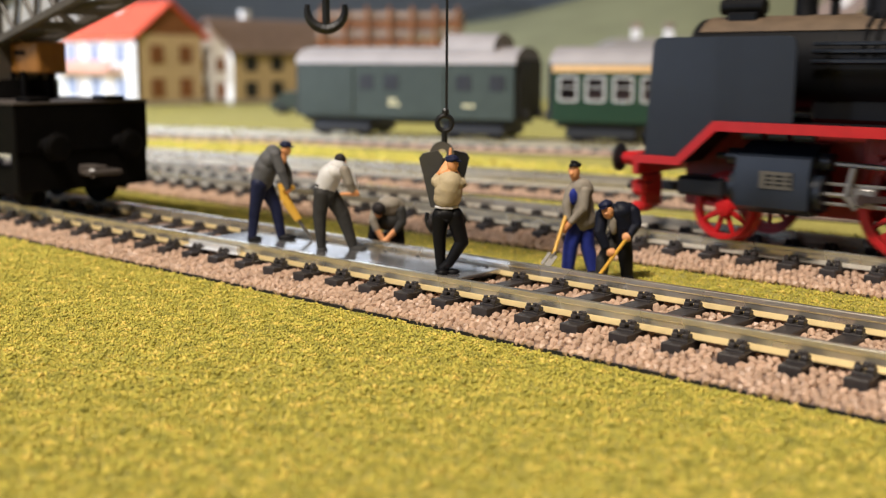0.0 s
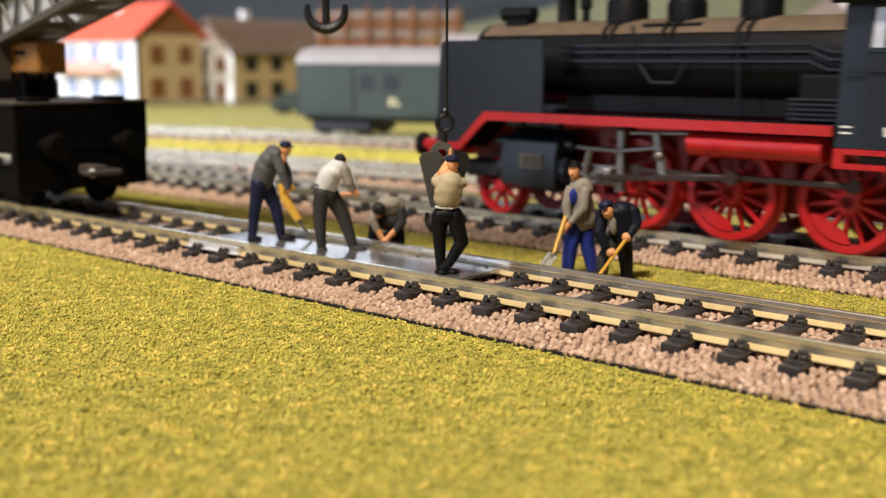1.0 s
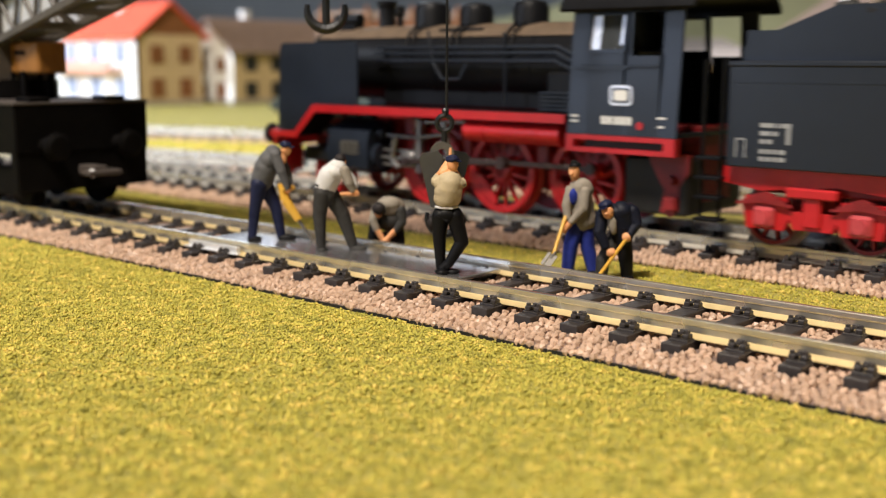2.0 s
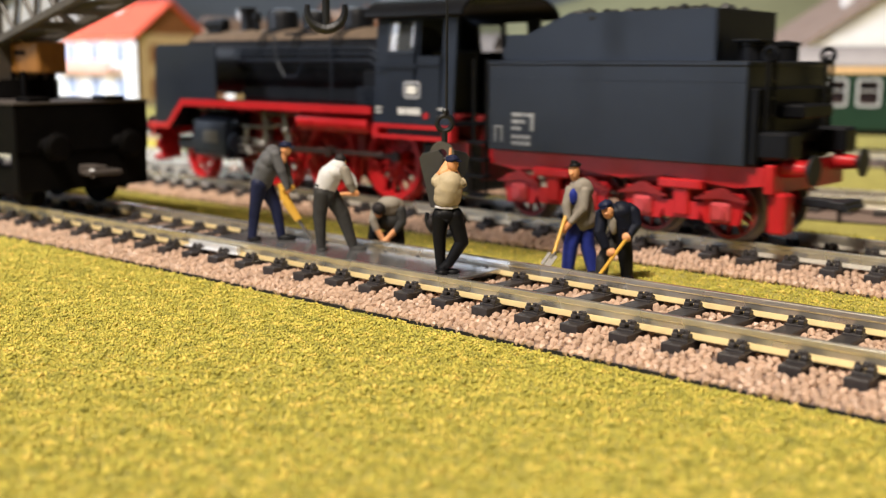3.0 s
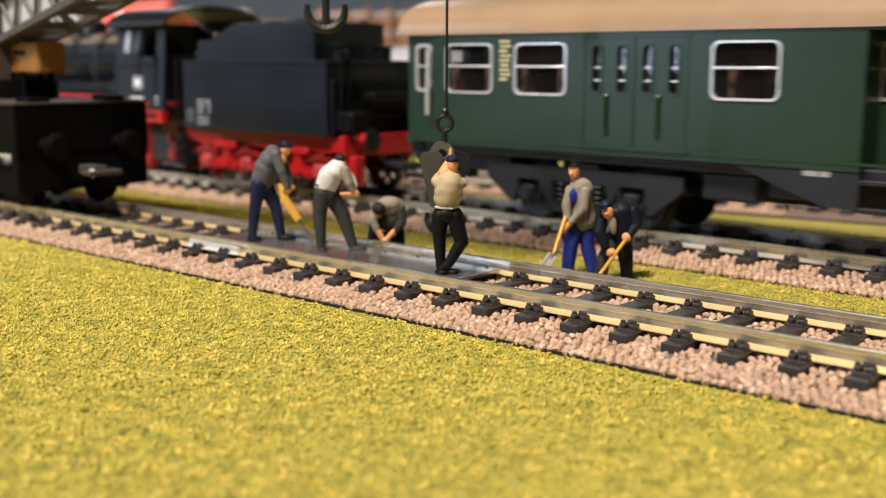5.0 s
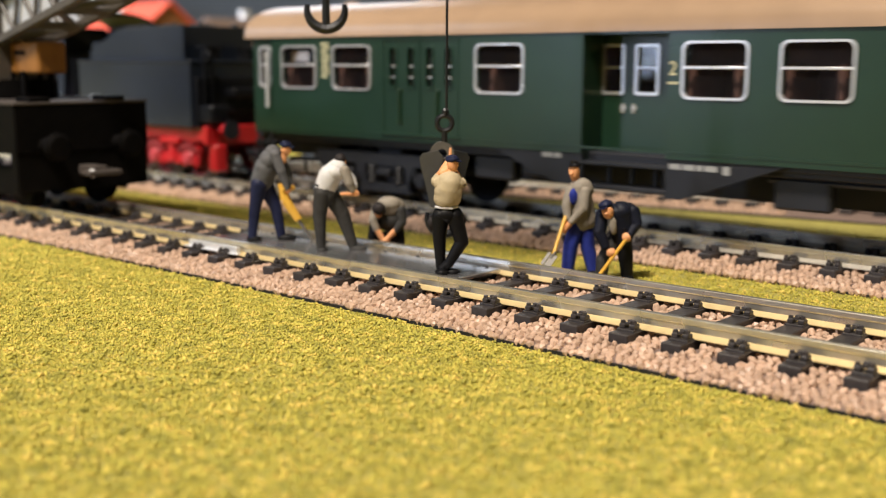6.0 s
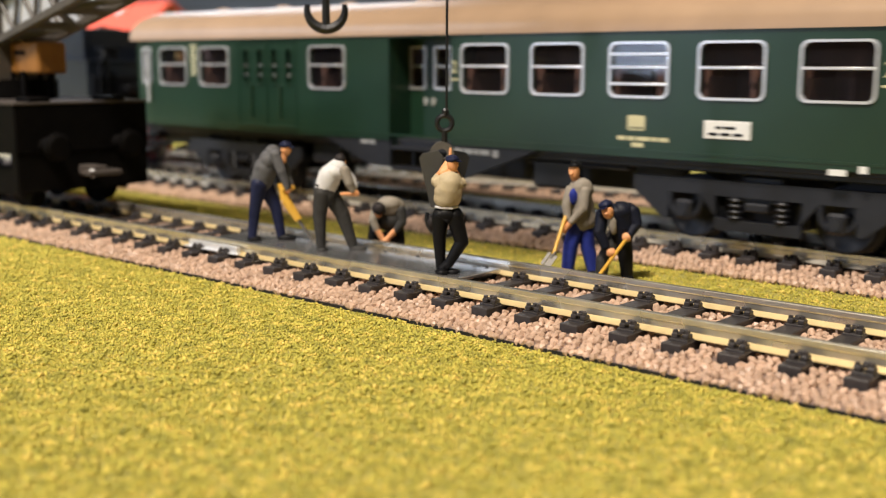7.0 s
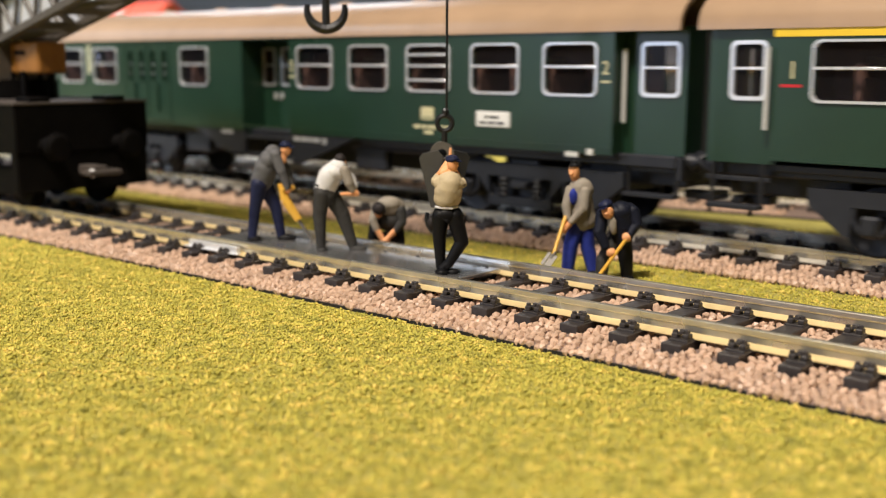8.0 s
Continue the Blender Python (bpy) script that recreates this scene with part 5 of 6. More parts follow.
            part("luggage_door", bm, mat_green, side, "green luggage double door")
            for x in slots:
                part("slot_frame", window_frame(x, x + 2.8, 31.2, 41.0, k - 0.25 if s < 0 else k, 1.2, 0.5, None, 0.25), mat_green, side)
                bm = bm_new()
                for z in (33.8, 36.2):
                    box(bm, x + 0.4, x + 2.4, s * 16.25, s * 16.1, z, z + 0.35)
                part("slot_bars", bm, mat_frame, side)
                bm = bm_new()
                box(bm, x + 0.3, x + 2.5, s * 16.0, s * 15.9, 31.4, 40.8)
                part("pane", bm, mat_glass, side)
        if s < 0:
            y = -16.62
            bm = bm_new()
            if first:
                box(bm, a, b, -16.78, -16.6, 41.7, 43.1)
                part("class_stripe", bm, mat_stripe, side, "yellow class stripe under the roof")
                numeral("1", 354.7, 36.0, 4.2, y - 0.1, mat_cream, side)
                bm = bm_new()
                bars(bm, 352.6, 33.3, (3.8,), 0.5, y)
                part("red_bar", bm, mat_red, side)
            else:
                for i in range(9):
                    bars(bm, 130.2 + 0.3 * (i % 2), 33.6 + i * 0.95, (1.1, 1.2) if i % 3 else (2.0,), 0.6, y, 0.3)
                bars(bm, 267.0, 22.9, (2, 1.5, 3, 1.2, 2), 0.75, y, 0.35)
                bars(bm, 270.2, 21.7, (2.6,), 0.8, y)
                slab(bm, rounded(269.2, 273.0, 24.8, 27.6, 0.4), y - 0.06, y)
                part("lettering", bm, mat_cream, side, "cream lettering bars and emblem")
                bm = bm_new()
                slab(bm, rounded(269.6, 272.6, 25.15, 25.4, 0.1), y - 0.1, y - 0.05)
                part("emblem_field", bm, mat_green, side)
                numeral("2", 225.6, 36.2, 3.6, y - 0.1, mat_cream, side)
                numeral("2", 317.4, 36.2, 3.6, y - 0.1, mat_cream, side)
                bm = bm_new()
                bars(bm, 224.6, 33.5, (2.2,), 0.4, y)
                bars(bm, 316.3, 33.5, (2.2,), 0.4, y)
                part("lettering", bm, mat_cream, side)
                bm = bm_new()
                box(bm, 285.3, 294.3, -16.85, -16.55, 24.0, 27.2, 0.1)
                sign = part("route_board", bm, mat_white, side, "white route board")
                bm = bm_new()
                bars(bm, 287.6, 25.8, (1.2, 2.4), 0.45, -16.86, 0.3)
                bars(bm, 286.3, 24.6, (1.8, 2.0, 1.8), 0.5, -16.86, 0.5)
                part("board_lettering", bm, mat_loco, sign)
                bm = bm_new()
                box(bm, 308.5, 311.5, -16.9, -16.4, 19.0, 20.0)
                box(bm, 313.6, 315, -16.9, -16.4, 19.6, 20.8)
                part("white_tag", bm, mat_white, side)
    # vestibules
    for xa, xb in ((x0, a), (b, x1)):
        for s in (-1, 1):
            inset = 15.9 if xb == a else 12.6
            yo = -inset if s < 0 else inset - 0.7
            bm = bm_new()
            w0 = xa + (xb - xa) * 0.30
            w1 = xa + (xb - xa) * 0.88
            if xb == a:
                w0, w1 = xa + (xb - xa) * 0.36, xa + (xb - xa) * 0.86
            wall_holes(bm, xa, xb, 20, Z1, [(w0, w1, 31.3, 40.9)], yo, yo + 0.7)
            ves = v.add("vestibule_door", bm, mat_green, "green end door", 0)
            part("window_frame", window_frame(w0 - 0.4, w1 + 0.4, 30.9, 41.2, yo - 0.35 if s < 0 else yo + 0.7, 1.2, 0.7, 36.4), mat_frame, ves, "silver window frame", None, 40)
            bm = bm_new()
            box(bm, w0, w1, yo + 0.3, yo + 0.4, 31.3, 40.9)
            part("pane", bm, mat_glass_dull, ves, "dark glass with its reflection damped")
            bm = bm_new()
            yr = yo - 1.6 if s < 0 else yo + 2.2
            rx = xb - 0.6 if xb == a else xa + 0.9
            tube(bm, (rx, yr, 26), (rx, yr, 40), 0.4, n=8)
            part("grab_rail", bm, mat_pale_rail, ves, "pale grab rail")
            bm = bm_new()
            box(bm, xa, xb, min(yo, yo + 0.7), max(yo, yo + 0.7), 16.8, 17.6, 0.1)
            box(bm, xa + 1, xb - 1, yo - 1.8 if s < 0 else yo, yo + 0.6 if s < 0 else yo + 2.4, 12.0, 12.8, 0.1)
            for x in (xa + 1.4, xb - 1.4):
                tube(bm, (x, yo, 12.2), (x, yo, 20), 0.4, n=6)
            v.add("step", bm, mat_under)
    for x, inner in ((x0, a), (x1 - 0.8, b - 0.8)):
        bm = bm_new()
        wall_holes(bm, -12.5, 12.5, 20, 44, [(-4, 4, 20, 40)], x, x + 0.8)
        for q in bm.verts:
            q.co.x, q.co.y = q.co.y, q.co.x
        v.add("end_wall", bm, mat_green, "", 0)
        for y in (-15.7, 12.0):
            bm = bm_new()
            box(bm, inner, inner + 0.8, y, y + 3.7, 20, Z1)
            v.add("corner_panel", bm, mat_green, "", 0)
    for x in (x0 - 1.8, x1):
        bm = bm_new()
        wall_holes(bm, -6, 6, 19.5, 43, [(-4.2, 4.2, 21, 41)], x, x + 1.8)
        for q in bm.verts:
            q.co.x, q.co.y = q.co.y, q.co.x
        v.add("gangway_bellows", bm, mat_black, "black rubber gangway bellows", 0)
    # roof
    def roof(bm, xa, xb, wide):
        n = 18
        top = [(wide * math.cos(radians(180 - 180 * i / n)), 43.1 + 8.4 * math.sin(radians(180 * i / n)) ** 0.8) for i in range(n + 1)]
        low = [(y * 0.96, max(43.1, z - 0.7)) for y, z in reversed(top[1:-1])]
        slab(bm, top + [(wide * 0.96, 43.1)] + low + [(-wide * 0.96, 43.1)], xa, xb, "x")
    bm = bm_new()
    roof(bm, x0 - 2.2, x1 + 0.6, 17.0)
    rf = v.add("roof", bm, mat_roof, "pale tan-grey curved roof", 40)
    for x in [x0 + 20 + 26 * i for i in range(int((x1 - x0 - 20) / 26) + 1)]:
        bm = bm_new()
        ball(bm, (x, 0, 51.2), 2.2, 1.3, 1.0, 0.5, 12)
        part("roof_vent", bm, mat_roof, rf, "", None, 40)
    # floor, seats, underframe
    bm = bm_new()
    box(bm, x0 + 0.8, x1 - 0.8, -8.2, 8.2, 20.3, 21.0)
    for xa, xb in ((a + 0.8, recess[0] - 0.4), (recess[1] + 0.4, b - 0.8)) if recess else ((a + 0.8, b - 0.8),):
        for s in (-1, 1):
            box(bm, xa, xb, min(s * 8.2, s * 15.2), max(s * 8.2, s * 15.2), 20.9, 21.3)
    v.add("floor", bm, mat_seat, "brown floor")
    bm = bm_new()
    box(bm, a, b, 1.4, 2.2, 21.0, 42)
    v.add("partition", bm, mat_seat, "reddish-brown inner wall")
    bm = bm_new()
    for k in range(int((b - a) / 28)):
        box(bm, a + 9 + 28 * k, a + 16 + 28 * k, 0.9, 1.3, 33.5, 38.5, 0.3)
    v.add("wall_panel", bm, mat_pale, "pale panels on the inner wall")
    x = a + 4
    shared = None
    while x < b - 8:
        if not (recess and recess[0] - 5 < x < recess[1] + 2) and not (slots and 149 < x < 175):
            if shared is None:
                bm = bm_new()
                box(bm, 0, 1.2, -14.8, -2.5, 20.9, 36.6, 0.4)
                box(bm, 1.2, 4.6, -14.8, -2.5, 20.9, 26.5, 0.4)
                box(bm, -0.3, 1.5, -14.4, -9.0, 34.6, 37.4, 0.4)
                shared = v.add("seat", bm, mat_seat, "brown bench seat")
                shared.matrix_basis = mm(x - v.mid, 0, 0)
            else:
                again(shared, mm(x - v.mid, 0, 0))
        x += 9.33
    bm = bm_new()
    box(bm, x0 + 1, x1 - 1, -13.8, 13.8, 17.6, 20.05, 0.3)
    box(bm, a + 46, b - 46, -1.2, 1.2, 11.5, 17.6, 0.3)
    v.add("underframe", bm, mat_under)
    for xa, xb in ((x0 + 1.2, x0 + 24), (x1 - 24, x1 - 1.2)):
        bm = bm_new()
        box(bm, xa, xb, -9, 9, 13.8, 17.6, 0.4)
        v.add("draw_gear", bm, mat_under, "dark draw gear under the coach end")
    for xa in (x0 - 0.2, x1 - 1.0):
        bm = bm_new()
        box(bm, xa, xa + 1.2, -13.6, 13.6, 15.4, 19.8, 0.2)
        v.add("headstock", bm, mat_under, "dark headstock beam")
    for s in (-1, 1):
        for xa, xb in ((a, recess[0]), (recess[1], b)) if recess else ((a, b),):
            bm = bm_new()
            box(bm, xa, xb, min(s * 15.1, s * 13.85), max(s * 15.1, s * 13.85), 18.8, 20.05, 0.15)
            v.add("sole_bar", bm, mat_under)
    c1, c2 = (148.8, 295.0) if not first else (x0 + 42, x1 - 37)
    for ya in (-13.5, 10.5):
        for xa, xb, za in (((c1 + 27, c1 + 38, 12.6), (c1 + 40, c1 + 49, 14.0), (c2 - 50.4, c2 - 40, 12.0), (c2 - 52, c2 - 27, 16.6)) if not first else ((x0 + 80, x0 + 95, 13),)):
            bm = bm_new()
            box(bm, xa, xb, ya, ya + 3.0, za, 17.7, 0.5)
            v.add("equipment_box", bm, mat_under, "dark underfloor equipment box")
    bogie(v, c1, 25)
    bogie(v, c2, 29)
    for x, d in ((x0, -1), (x1, 1)):
        buffer_pair(v, x - 0.2 * d, d * 0.55, mat_under, 19.0, 10.5)
        coupler(v, x - 6 * d, d * 0.75, 11.8)
    return v


loco = locomotive()
tend = tender()
W = 13.0
coach_a = coach("bottle-green second-class coach with silver window frames and tan roof", 103.6, 332.6,
                [(x, W) for x in (115.5, 134.2, 178.5, 227.5, 246.1, 264.8, 283.6, 302.6)], False)
coach_b = coach("bottle-green first-class coach with a yellow stripe under the roof", 339.0, 569.0,
                [(358.0 + 22.0 * i, 14.6) for i in range(9)], True)

# coupling and main rods
pins = [-57.6, -37.3, -15.4]
bm = bm_new()
box(bm, pins[0] - 1.2, pins[2] + 1.2, -13.2, -12.5, -0.55, 0.55, 0.15)
for x in pins:
    tube(bm, (x, -13.4, 0), (x, -12.3, 0), 1.25, n=14)
for q in bm.verts:
    q.co.x -= pins[1]
rod_side = part("coupling_rod", bm, mat_rod, loco.ob, "oily dark coupling rod", None, 40)
bm = bm_new()
box(bm, -28.0, 0, -0.35, 0.35, -0.6, 0.6, 0.15)
tube(bm, (0, -0.6, 0), (0, 0.6, 0), 1.35, n=14)
tube(bm, (-28.0, -0.6, 0), (-28.0, 0.6, 0), 1.0, n=14)
rod_main = part("main_rod", bm, mat_rod, loco.ob, "oily dark main rod", None, 40)
bm = bm_new()
box(bm, -1.9, 1.9, -1.4, 0.9, -1.3, 1.9, 0.3)
tube(bm, (-9.0, 0, 0.3), (-1.5, 0, 0.3), 0.45, n=8)
cross = part("crosshead", bm, mat_steel, loco.ob, "grey steel crosshead and piston rod", None, 40)


# ---- crane wagon on the near track ----
mat_wagon = material("sooty_black_wagon", (0.004, 0.0036, 0.0036), 0.6, spread=0.4, grain=400, bump=0.15, spec=0.06)
mat_rust = material("dusty_top_edge", (0.06, 0.048, 0.042), 0.7, spread=0.3, grain=400, bump=0.2)
mat_orange = material("dull_orange_cab", (0.30, 0.125, 0.02), 0.55, spread=0.25, grain=300, bump=0.08)
mat_jib = material("grey_brown_jib_steel", (0.085, 0.075, 0.065), 0.5, spread=0.25, grain=400, bump=0.1)
mat_jib_light = material("pale_grey_jib_web", (0.55, 0.57, 0.60), 0.45, spread=0.1, grain=300, bump=0.05)


def crane_wagon():
    X = -221.0
    w = thing("crane_wagon", "sooty black railway crane wagon with a lattice jib", "crane wagon", mm(X - 55, 0, 0))
    at = mm(55 - X, 0, 0)

    def add(name, bm, mat, label="", smooth=35, parent=None):
        return part(name, bm, mat, parent or w, label, None if parent else at, smooth)

    bm = bm_new()
    box(bm, X - 112, X, -16.5, 16.5, 17.4, 28.0, 0.4)
    box(bm, X - 3.0, X - 0.3, -16.3, 16.3, 9.0, 17.8, 0.4)
    body = add("body", bm, mat_wagon, "sooty black wagon body")
    bm = bm_new()
    box(bm, X - 112, X + 0.15, -16.7, 16.7, 27.9, 28.5, 0.15)
    part("deck_edge", bm, mat_rust, body, "dusty deck edge", None, 35)
    for y in (-10.0, 8.5):
        bm = bm_new()
        box(bm, X - 6.5, X - 0.6, y - 2.6, y + 2.6, 28.4, 29.5, 0.3)
        part("deck_cleat", bm, mat_wagon, body)
    for y in (-9.5, 8.5):
        bm = bm_new()
        tube(bm, (X, y, 19), (X + 3.2, y, 19), 1.9, 1.5, 14)
        lathe(bm, [(0.1, 0), (3.2, 0), (3.2, 0.5), (2.2, 1.2), (0.1, 1.2)], 18, pose(X + 4.6, y, 19, 0, -90, 0) @ pose(0, 0, 0, 180, 0, 0))
        add("buffer", bm, mat_wagon, "black buffer")
    bm = bm_new()
    box(bm, X - 1, X + 6, -1.8, 1.8, 12.2, 14.4, 0.3)
    box(bm, X + 4.5, X + 8, -4.2, 4.2, 12.4, 13.6, 0.3)
    add("coupler", bm, mat_rust, "dusty metal coupler loop")
    bm = bm_new()
    ball(bm, (X + 6.5, -2.6, 13.0), 1.0, n=10)
    add("coupler_pin", bm, mat_chrome, "bright pin")
    bm = bm_new()
    box(bm, X - 34, X - 4, -13.6, -12.2, 7.6, 14.4, 0.6)
    add("bogie_frame", bm, mat_wagon)
    bm = bm_new()
    box(bm, X - 34, X - 4, 12.2, 13.6, 7.6, 14.4, 0.6)
    add("bogie_frame", bm, mat_wagon)
    for x in (X - 9.5, X - 28):
        for y in (-9.3, 9.3):
            bm = bm_new()
            lathe(bm, [(0.1, -1.3), (5.6, -1.3), (5.6, 0.6), (6.3, 0.9), (6.3, 1.3), (0.1, 1.3)], 26, pose(x, y, RAIL_TOP + 5.6, -90 if y < 0 else 90, 0, 0))
            add("wheel", bm, mat_wagon)
    bm = bm_new()
    tube(bm, (X - 34, 0, 28), (X - 34, 0, 33), 12, n=28)
    add("turntable", bm, mat_wagon)
    bm = bm_new()
    box(bm, X - 60, X - 24, -8, 8, 32, 52, 0.8)
    add("machine_house", bm, mat_jib)
    bm = bm_new()
    box(bm, -246.0, -233.0, -3.6, 3.6, 34.4, 41.5, 0.5)
    cab = add("winch_cab", bm, mat_orange, "dull orange winch housing")
    bm = bm_new()
    box(bm, -243.5, -238.5, -3.85, -3.5, 38.6, 39.6, 0.2)
    part("vent_slot", bm, mat_wagon, cab)
    bm = bm_new()
    for x, y in ((-240, -3.4), (-245.5, -3.4), (-240, 3.4), (-245.5, 3.4)):
        tube(bm, (x, y, 28), (x, y, 35), 0.7, n=8)
    add("cab_support", bm, mat_wagon)

    # jib: two side trusses with lacing between
    def jz(x):
        return 42.2 + (x + 244) * 0.245

    xa, xb = -292.0, -112.0
    for y in (-6.0, 6.0):
        bm = bm_new()
        for dz in (0.0, 9.5):
            q = pose(xa, y, jz(xa) + dz, 0, -math.degrees(math.atan(0.245)), 0)
            box(bm, 0, (xb - xa) * 1.03, -0.9, 0.9, -0.9, 0.9, 0.2, q)
        x = xa
        while x < xb - 9:
            tube(bm, (x, y, jz(x)), (x + 2.3, y, jz(x + 2.3) + 9.5), 0.5, n=6)
            tube(bm, (x + 2.3, y, jz(x + 2.3) + 9.5), (x + 9, y, jz(x + 9)), 0.5, n=6)
            x += 9
        jib = add("jib_truss", bm, mat_jib, "grey-brown lattice truss of the jib")
        bm = bm_new()
        q = pose(xa, y + 0.9, jz(xa), 0, -math.degrees(math.atan(0.245)), 0)
        box(bm, 8, (xb - xa) * 0.62, 0, 0.4, 1.0, 8.6, 0.0, q)
        part("jib_web", bm, mat_jib_light, jib, "pale grey web plate")
    x = xa
    k = 1
    while x < xb - 12:
        bm = bm_new()
        tube(bm, (x, -6 * k, jz(x)), (x + 12, 6 * k, jz(x + 12)), 0.8, n=6)
        tube(bm, (x, -6, jz(x)), (x, 6, jz(x)), 0.8, n=6)
        box(bm, x - 0.4, x + 4, -6, 6, jz(x) - 0.2, jz(x) + 0.8, 0.1)
        x, k = x + 12, -k
        add("lacing_bar", bm, mat_jib)
    bm = bm_new()
    for x in (-146, -118):
        lathe(bm, [(0.3, -1.5), (5.2, -1.5), (4.4, 0), (5.2, 1.5), (0.3, 1.5)], 22, pose(x, 3.8, jz(x) + 2, 90, 0, 0))
    box(bm, -123, -113, -6, 6, jz(-118) - 3, jz(-118) + 7, 0.5)
    add("jib_pulley", bm, mat_jib)
    return w


crane_wagon()

# ---- parked coaches on the back track ----
T4 = mm(-330, 231, 0, 0, 0, 17.5)
mat_cream_band = material("cream_yellow_band", (0.66, 0.42, 0.20), 0.5, spread=0.1, bump=0.03)


def parked(name, label, x0, x1, style):
    v = thing(name, label, "railway coach", T4 @ mm((x0 + x1) / 2, 0, 0), "parked coaches")
    at = mm(-(x0 + x1) / 2, 0, 0)
    z0, z1 = 13.6, 36.6
    holes = []
    if style == "coach":
        x = x0 + 3
        while x < x1 - 9:
            holes.append((x, x + 7.6, 22.2, 31.6))
            x += 11.4
    mat = mat_green_dull if style == "van" else mat_green
    bm = bm_new()
    wall_holes(bm, x0, x1, z0, z1, holes, -15.6, -14.8)
    body = part("side_wall", bm, mat, v, "dull green side", at)
    bm = bm_new()
    box(bm, x0, x1, 14.8, 15.6, z0, z1)
    box(bm, x0, x0 + 0.8, -14.8, 14.8, z0, z1)
    box(bm, x1 - 0.8, x1, -14.8, 14.8, z0, z1)
    part("rear_wall", bm, mat, v, "", at)
    bm = bm_new()
    n = 14
    top = [(16.2 * math.cos(radians(180 - 180 * i / n)), z1 + 7.4 * math.sin(radians(180 * i / n)) ** 0.85) for i in range(n + 1)]
    slab(bm, top, x0 - 1, x1 + 1, "x")
    rf = part("roof", bm, mat_roof_grey, v, "pale grey rounded roof", at, 40)
    if style == "van":
        bm = bm_new()
        top = [(13 * math.cos(radians(180 - 180 * i / n)), z1 + 5 + 8.0 * math.sin(radians(180 * i / n)) ** 0.8) for i in range(n + 1)]
        slab(bm, top, x1 - 34, x1 - 10, "x")
        part("lookout", bm, mat_roof_grey, rf, "raised roof lookout", None, 40)
        for xa in (x0 + 8, x0 + 52):
            bm = bm_new()
            box(bm, xa, xa + 20, -16.1, -15.5, 15, 35.2, 0.2)
            part("sliding_door", bm, mat, body, "green sliding door")
        for xa in (x0 + 31, x0 + 43, x0 + 77, x0 + 92):
            bm = bm_new()
            box(bm, xa, xa + 7, -15.8, -15.5, 25.5, 32, 0.2)
            part("window", bm, mat_under, body, "dark window")
        bm = bm_new()
        for xa in (x0 + 45, x0 + 80):
            bars(bm, xa, 18.6, (3, 2), 1.2, -15.65)
        bars(bm, x0 + 45, 20.6, (4,), 1.2, -15.65)
        part("lettering", bm, mat_cream, body)
    else:
        bm = bm_new()
        box(bm, x0, x1, -15.9, -15.6, 33.6, 36.8, 0.1)
        part("cream_band", bm, mat_cream_band, body, "cream band under the roof")
        for q in holes:
            part("window_frame", window_frame(q[0] - 0.5, q[1] + 0.5, q[2] - 0.5, q[3] + 0.5, -15.9, 1.2, 1.0, 27.6), mat_frame, body, "pale window frame")
            bm = bm_new()
            box(bm, *q[:2], -15.2, -15.1, *q[2:])
            part("pane", bm, mat_glass, body)
        bm = bm_new()
        box(bm, x0 + 1, x1 - 1, -9, -8, z0, 34)
        part("partition", bm, mat_seat, v, "reddish-brown inside wall", at)
    bm = bm_new()
    box(bm, x0 + 1, x1 - 1, -12.5, 12.5, 11.2, z0, 0.3)
    for c in (x0 + 20, x1 - 20):
        box(bm, c - 15, c + 15, -13, 13, 6.8, 11.4, 0.8)
    part("underframe", bm, mat_under, v, "", at)
    for c in (x0 + 10, x0 + 30, x1 - 30, x1 - 10):
        for y in (-9.4, 9.4):
            bm = bm_new()
            tube(bm, (c, y - 1, RAIL_TOP + 5), (c, y + 1, RAIL_TOP + 5), 5.0, n=22)
            part("wheel", bm, mat_under, v, "", at, 40)
    # Black end slabs: the gangway, and the unlit end wall's shade as colour.
    bm = bm_new()
    for x, d in ((x0, -1), (x1, 1)):
        box(bm, min(x, x + 2.6 * d), max(x, x + 2.6 * d), -13.5, 13.5, 13.8, 38.5, 0.6)
        part("end_bellows", bm, mat_black, v, "black bellows and end wall, the wall blackened for its shade", at)
        bm = bm_new()
    for x, d in ((x0, -1), (x1, 1)):
        for y in (-9, 9):
            tube(bm, (x, y, 15.5), (x + 3.4 * d, y, 15.5), 1.2, 1.2, 10)
            tube(bm, (x + 3.4 * d, y, 15.5), (x + 4.2 * d, y, 15.5), 2.4, 2.4, 14)
    part("buffer", bm, mat_under, v, "", at)
    return v


parked("luggage_van", "dull green parked luggage van with a grey roof and lookout", -52.0, 51.0, "van")
parked("passenger_coach", "green parked passenger coach with a cream band under its roof", 67.5, 262.0, "coach")

# ---- houses ----
mat_tile = material("orange_red_roof_tiles", (0.78, 0.13, 0.075), 0.6, spread=0.15, grain=120, bump=0.3)
mat_roof_brown = material("brown_grey_roof_tiles", (0.27, 0.19, 0.15), 0.7, spread=0.25, grain=120, bump=0.3)
mat_render = material("white_house_render", (0.84, 0.82, 0.80), 0.7, spread=0.06, grain=100, bump=0.1)
# Beige render; on the second house it also paints a wall's shadow.
mat_beige = material("beige_house_render", (0.56, 0.42, 0.25), 0.7, spread=0.12, grain=100, bump=0.1)
mat_shutter = material("brown_wood_shutter", (0.22, 0.085, 0.03), 0.6, spread=0.25)
mat_pink = material("pink_balcony_panel", (0.78, 0.42, 0.34), 0.6, spread=0.1)
mat_pane = glass("house_glass", (0.35, 0.42, 0.62), 0.1, 0.85)
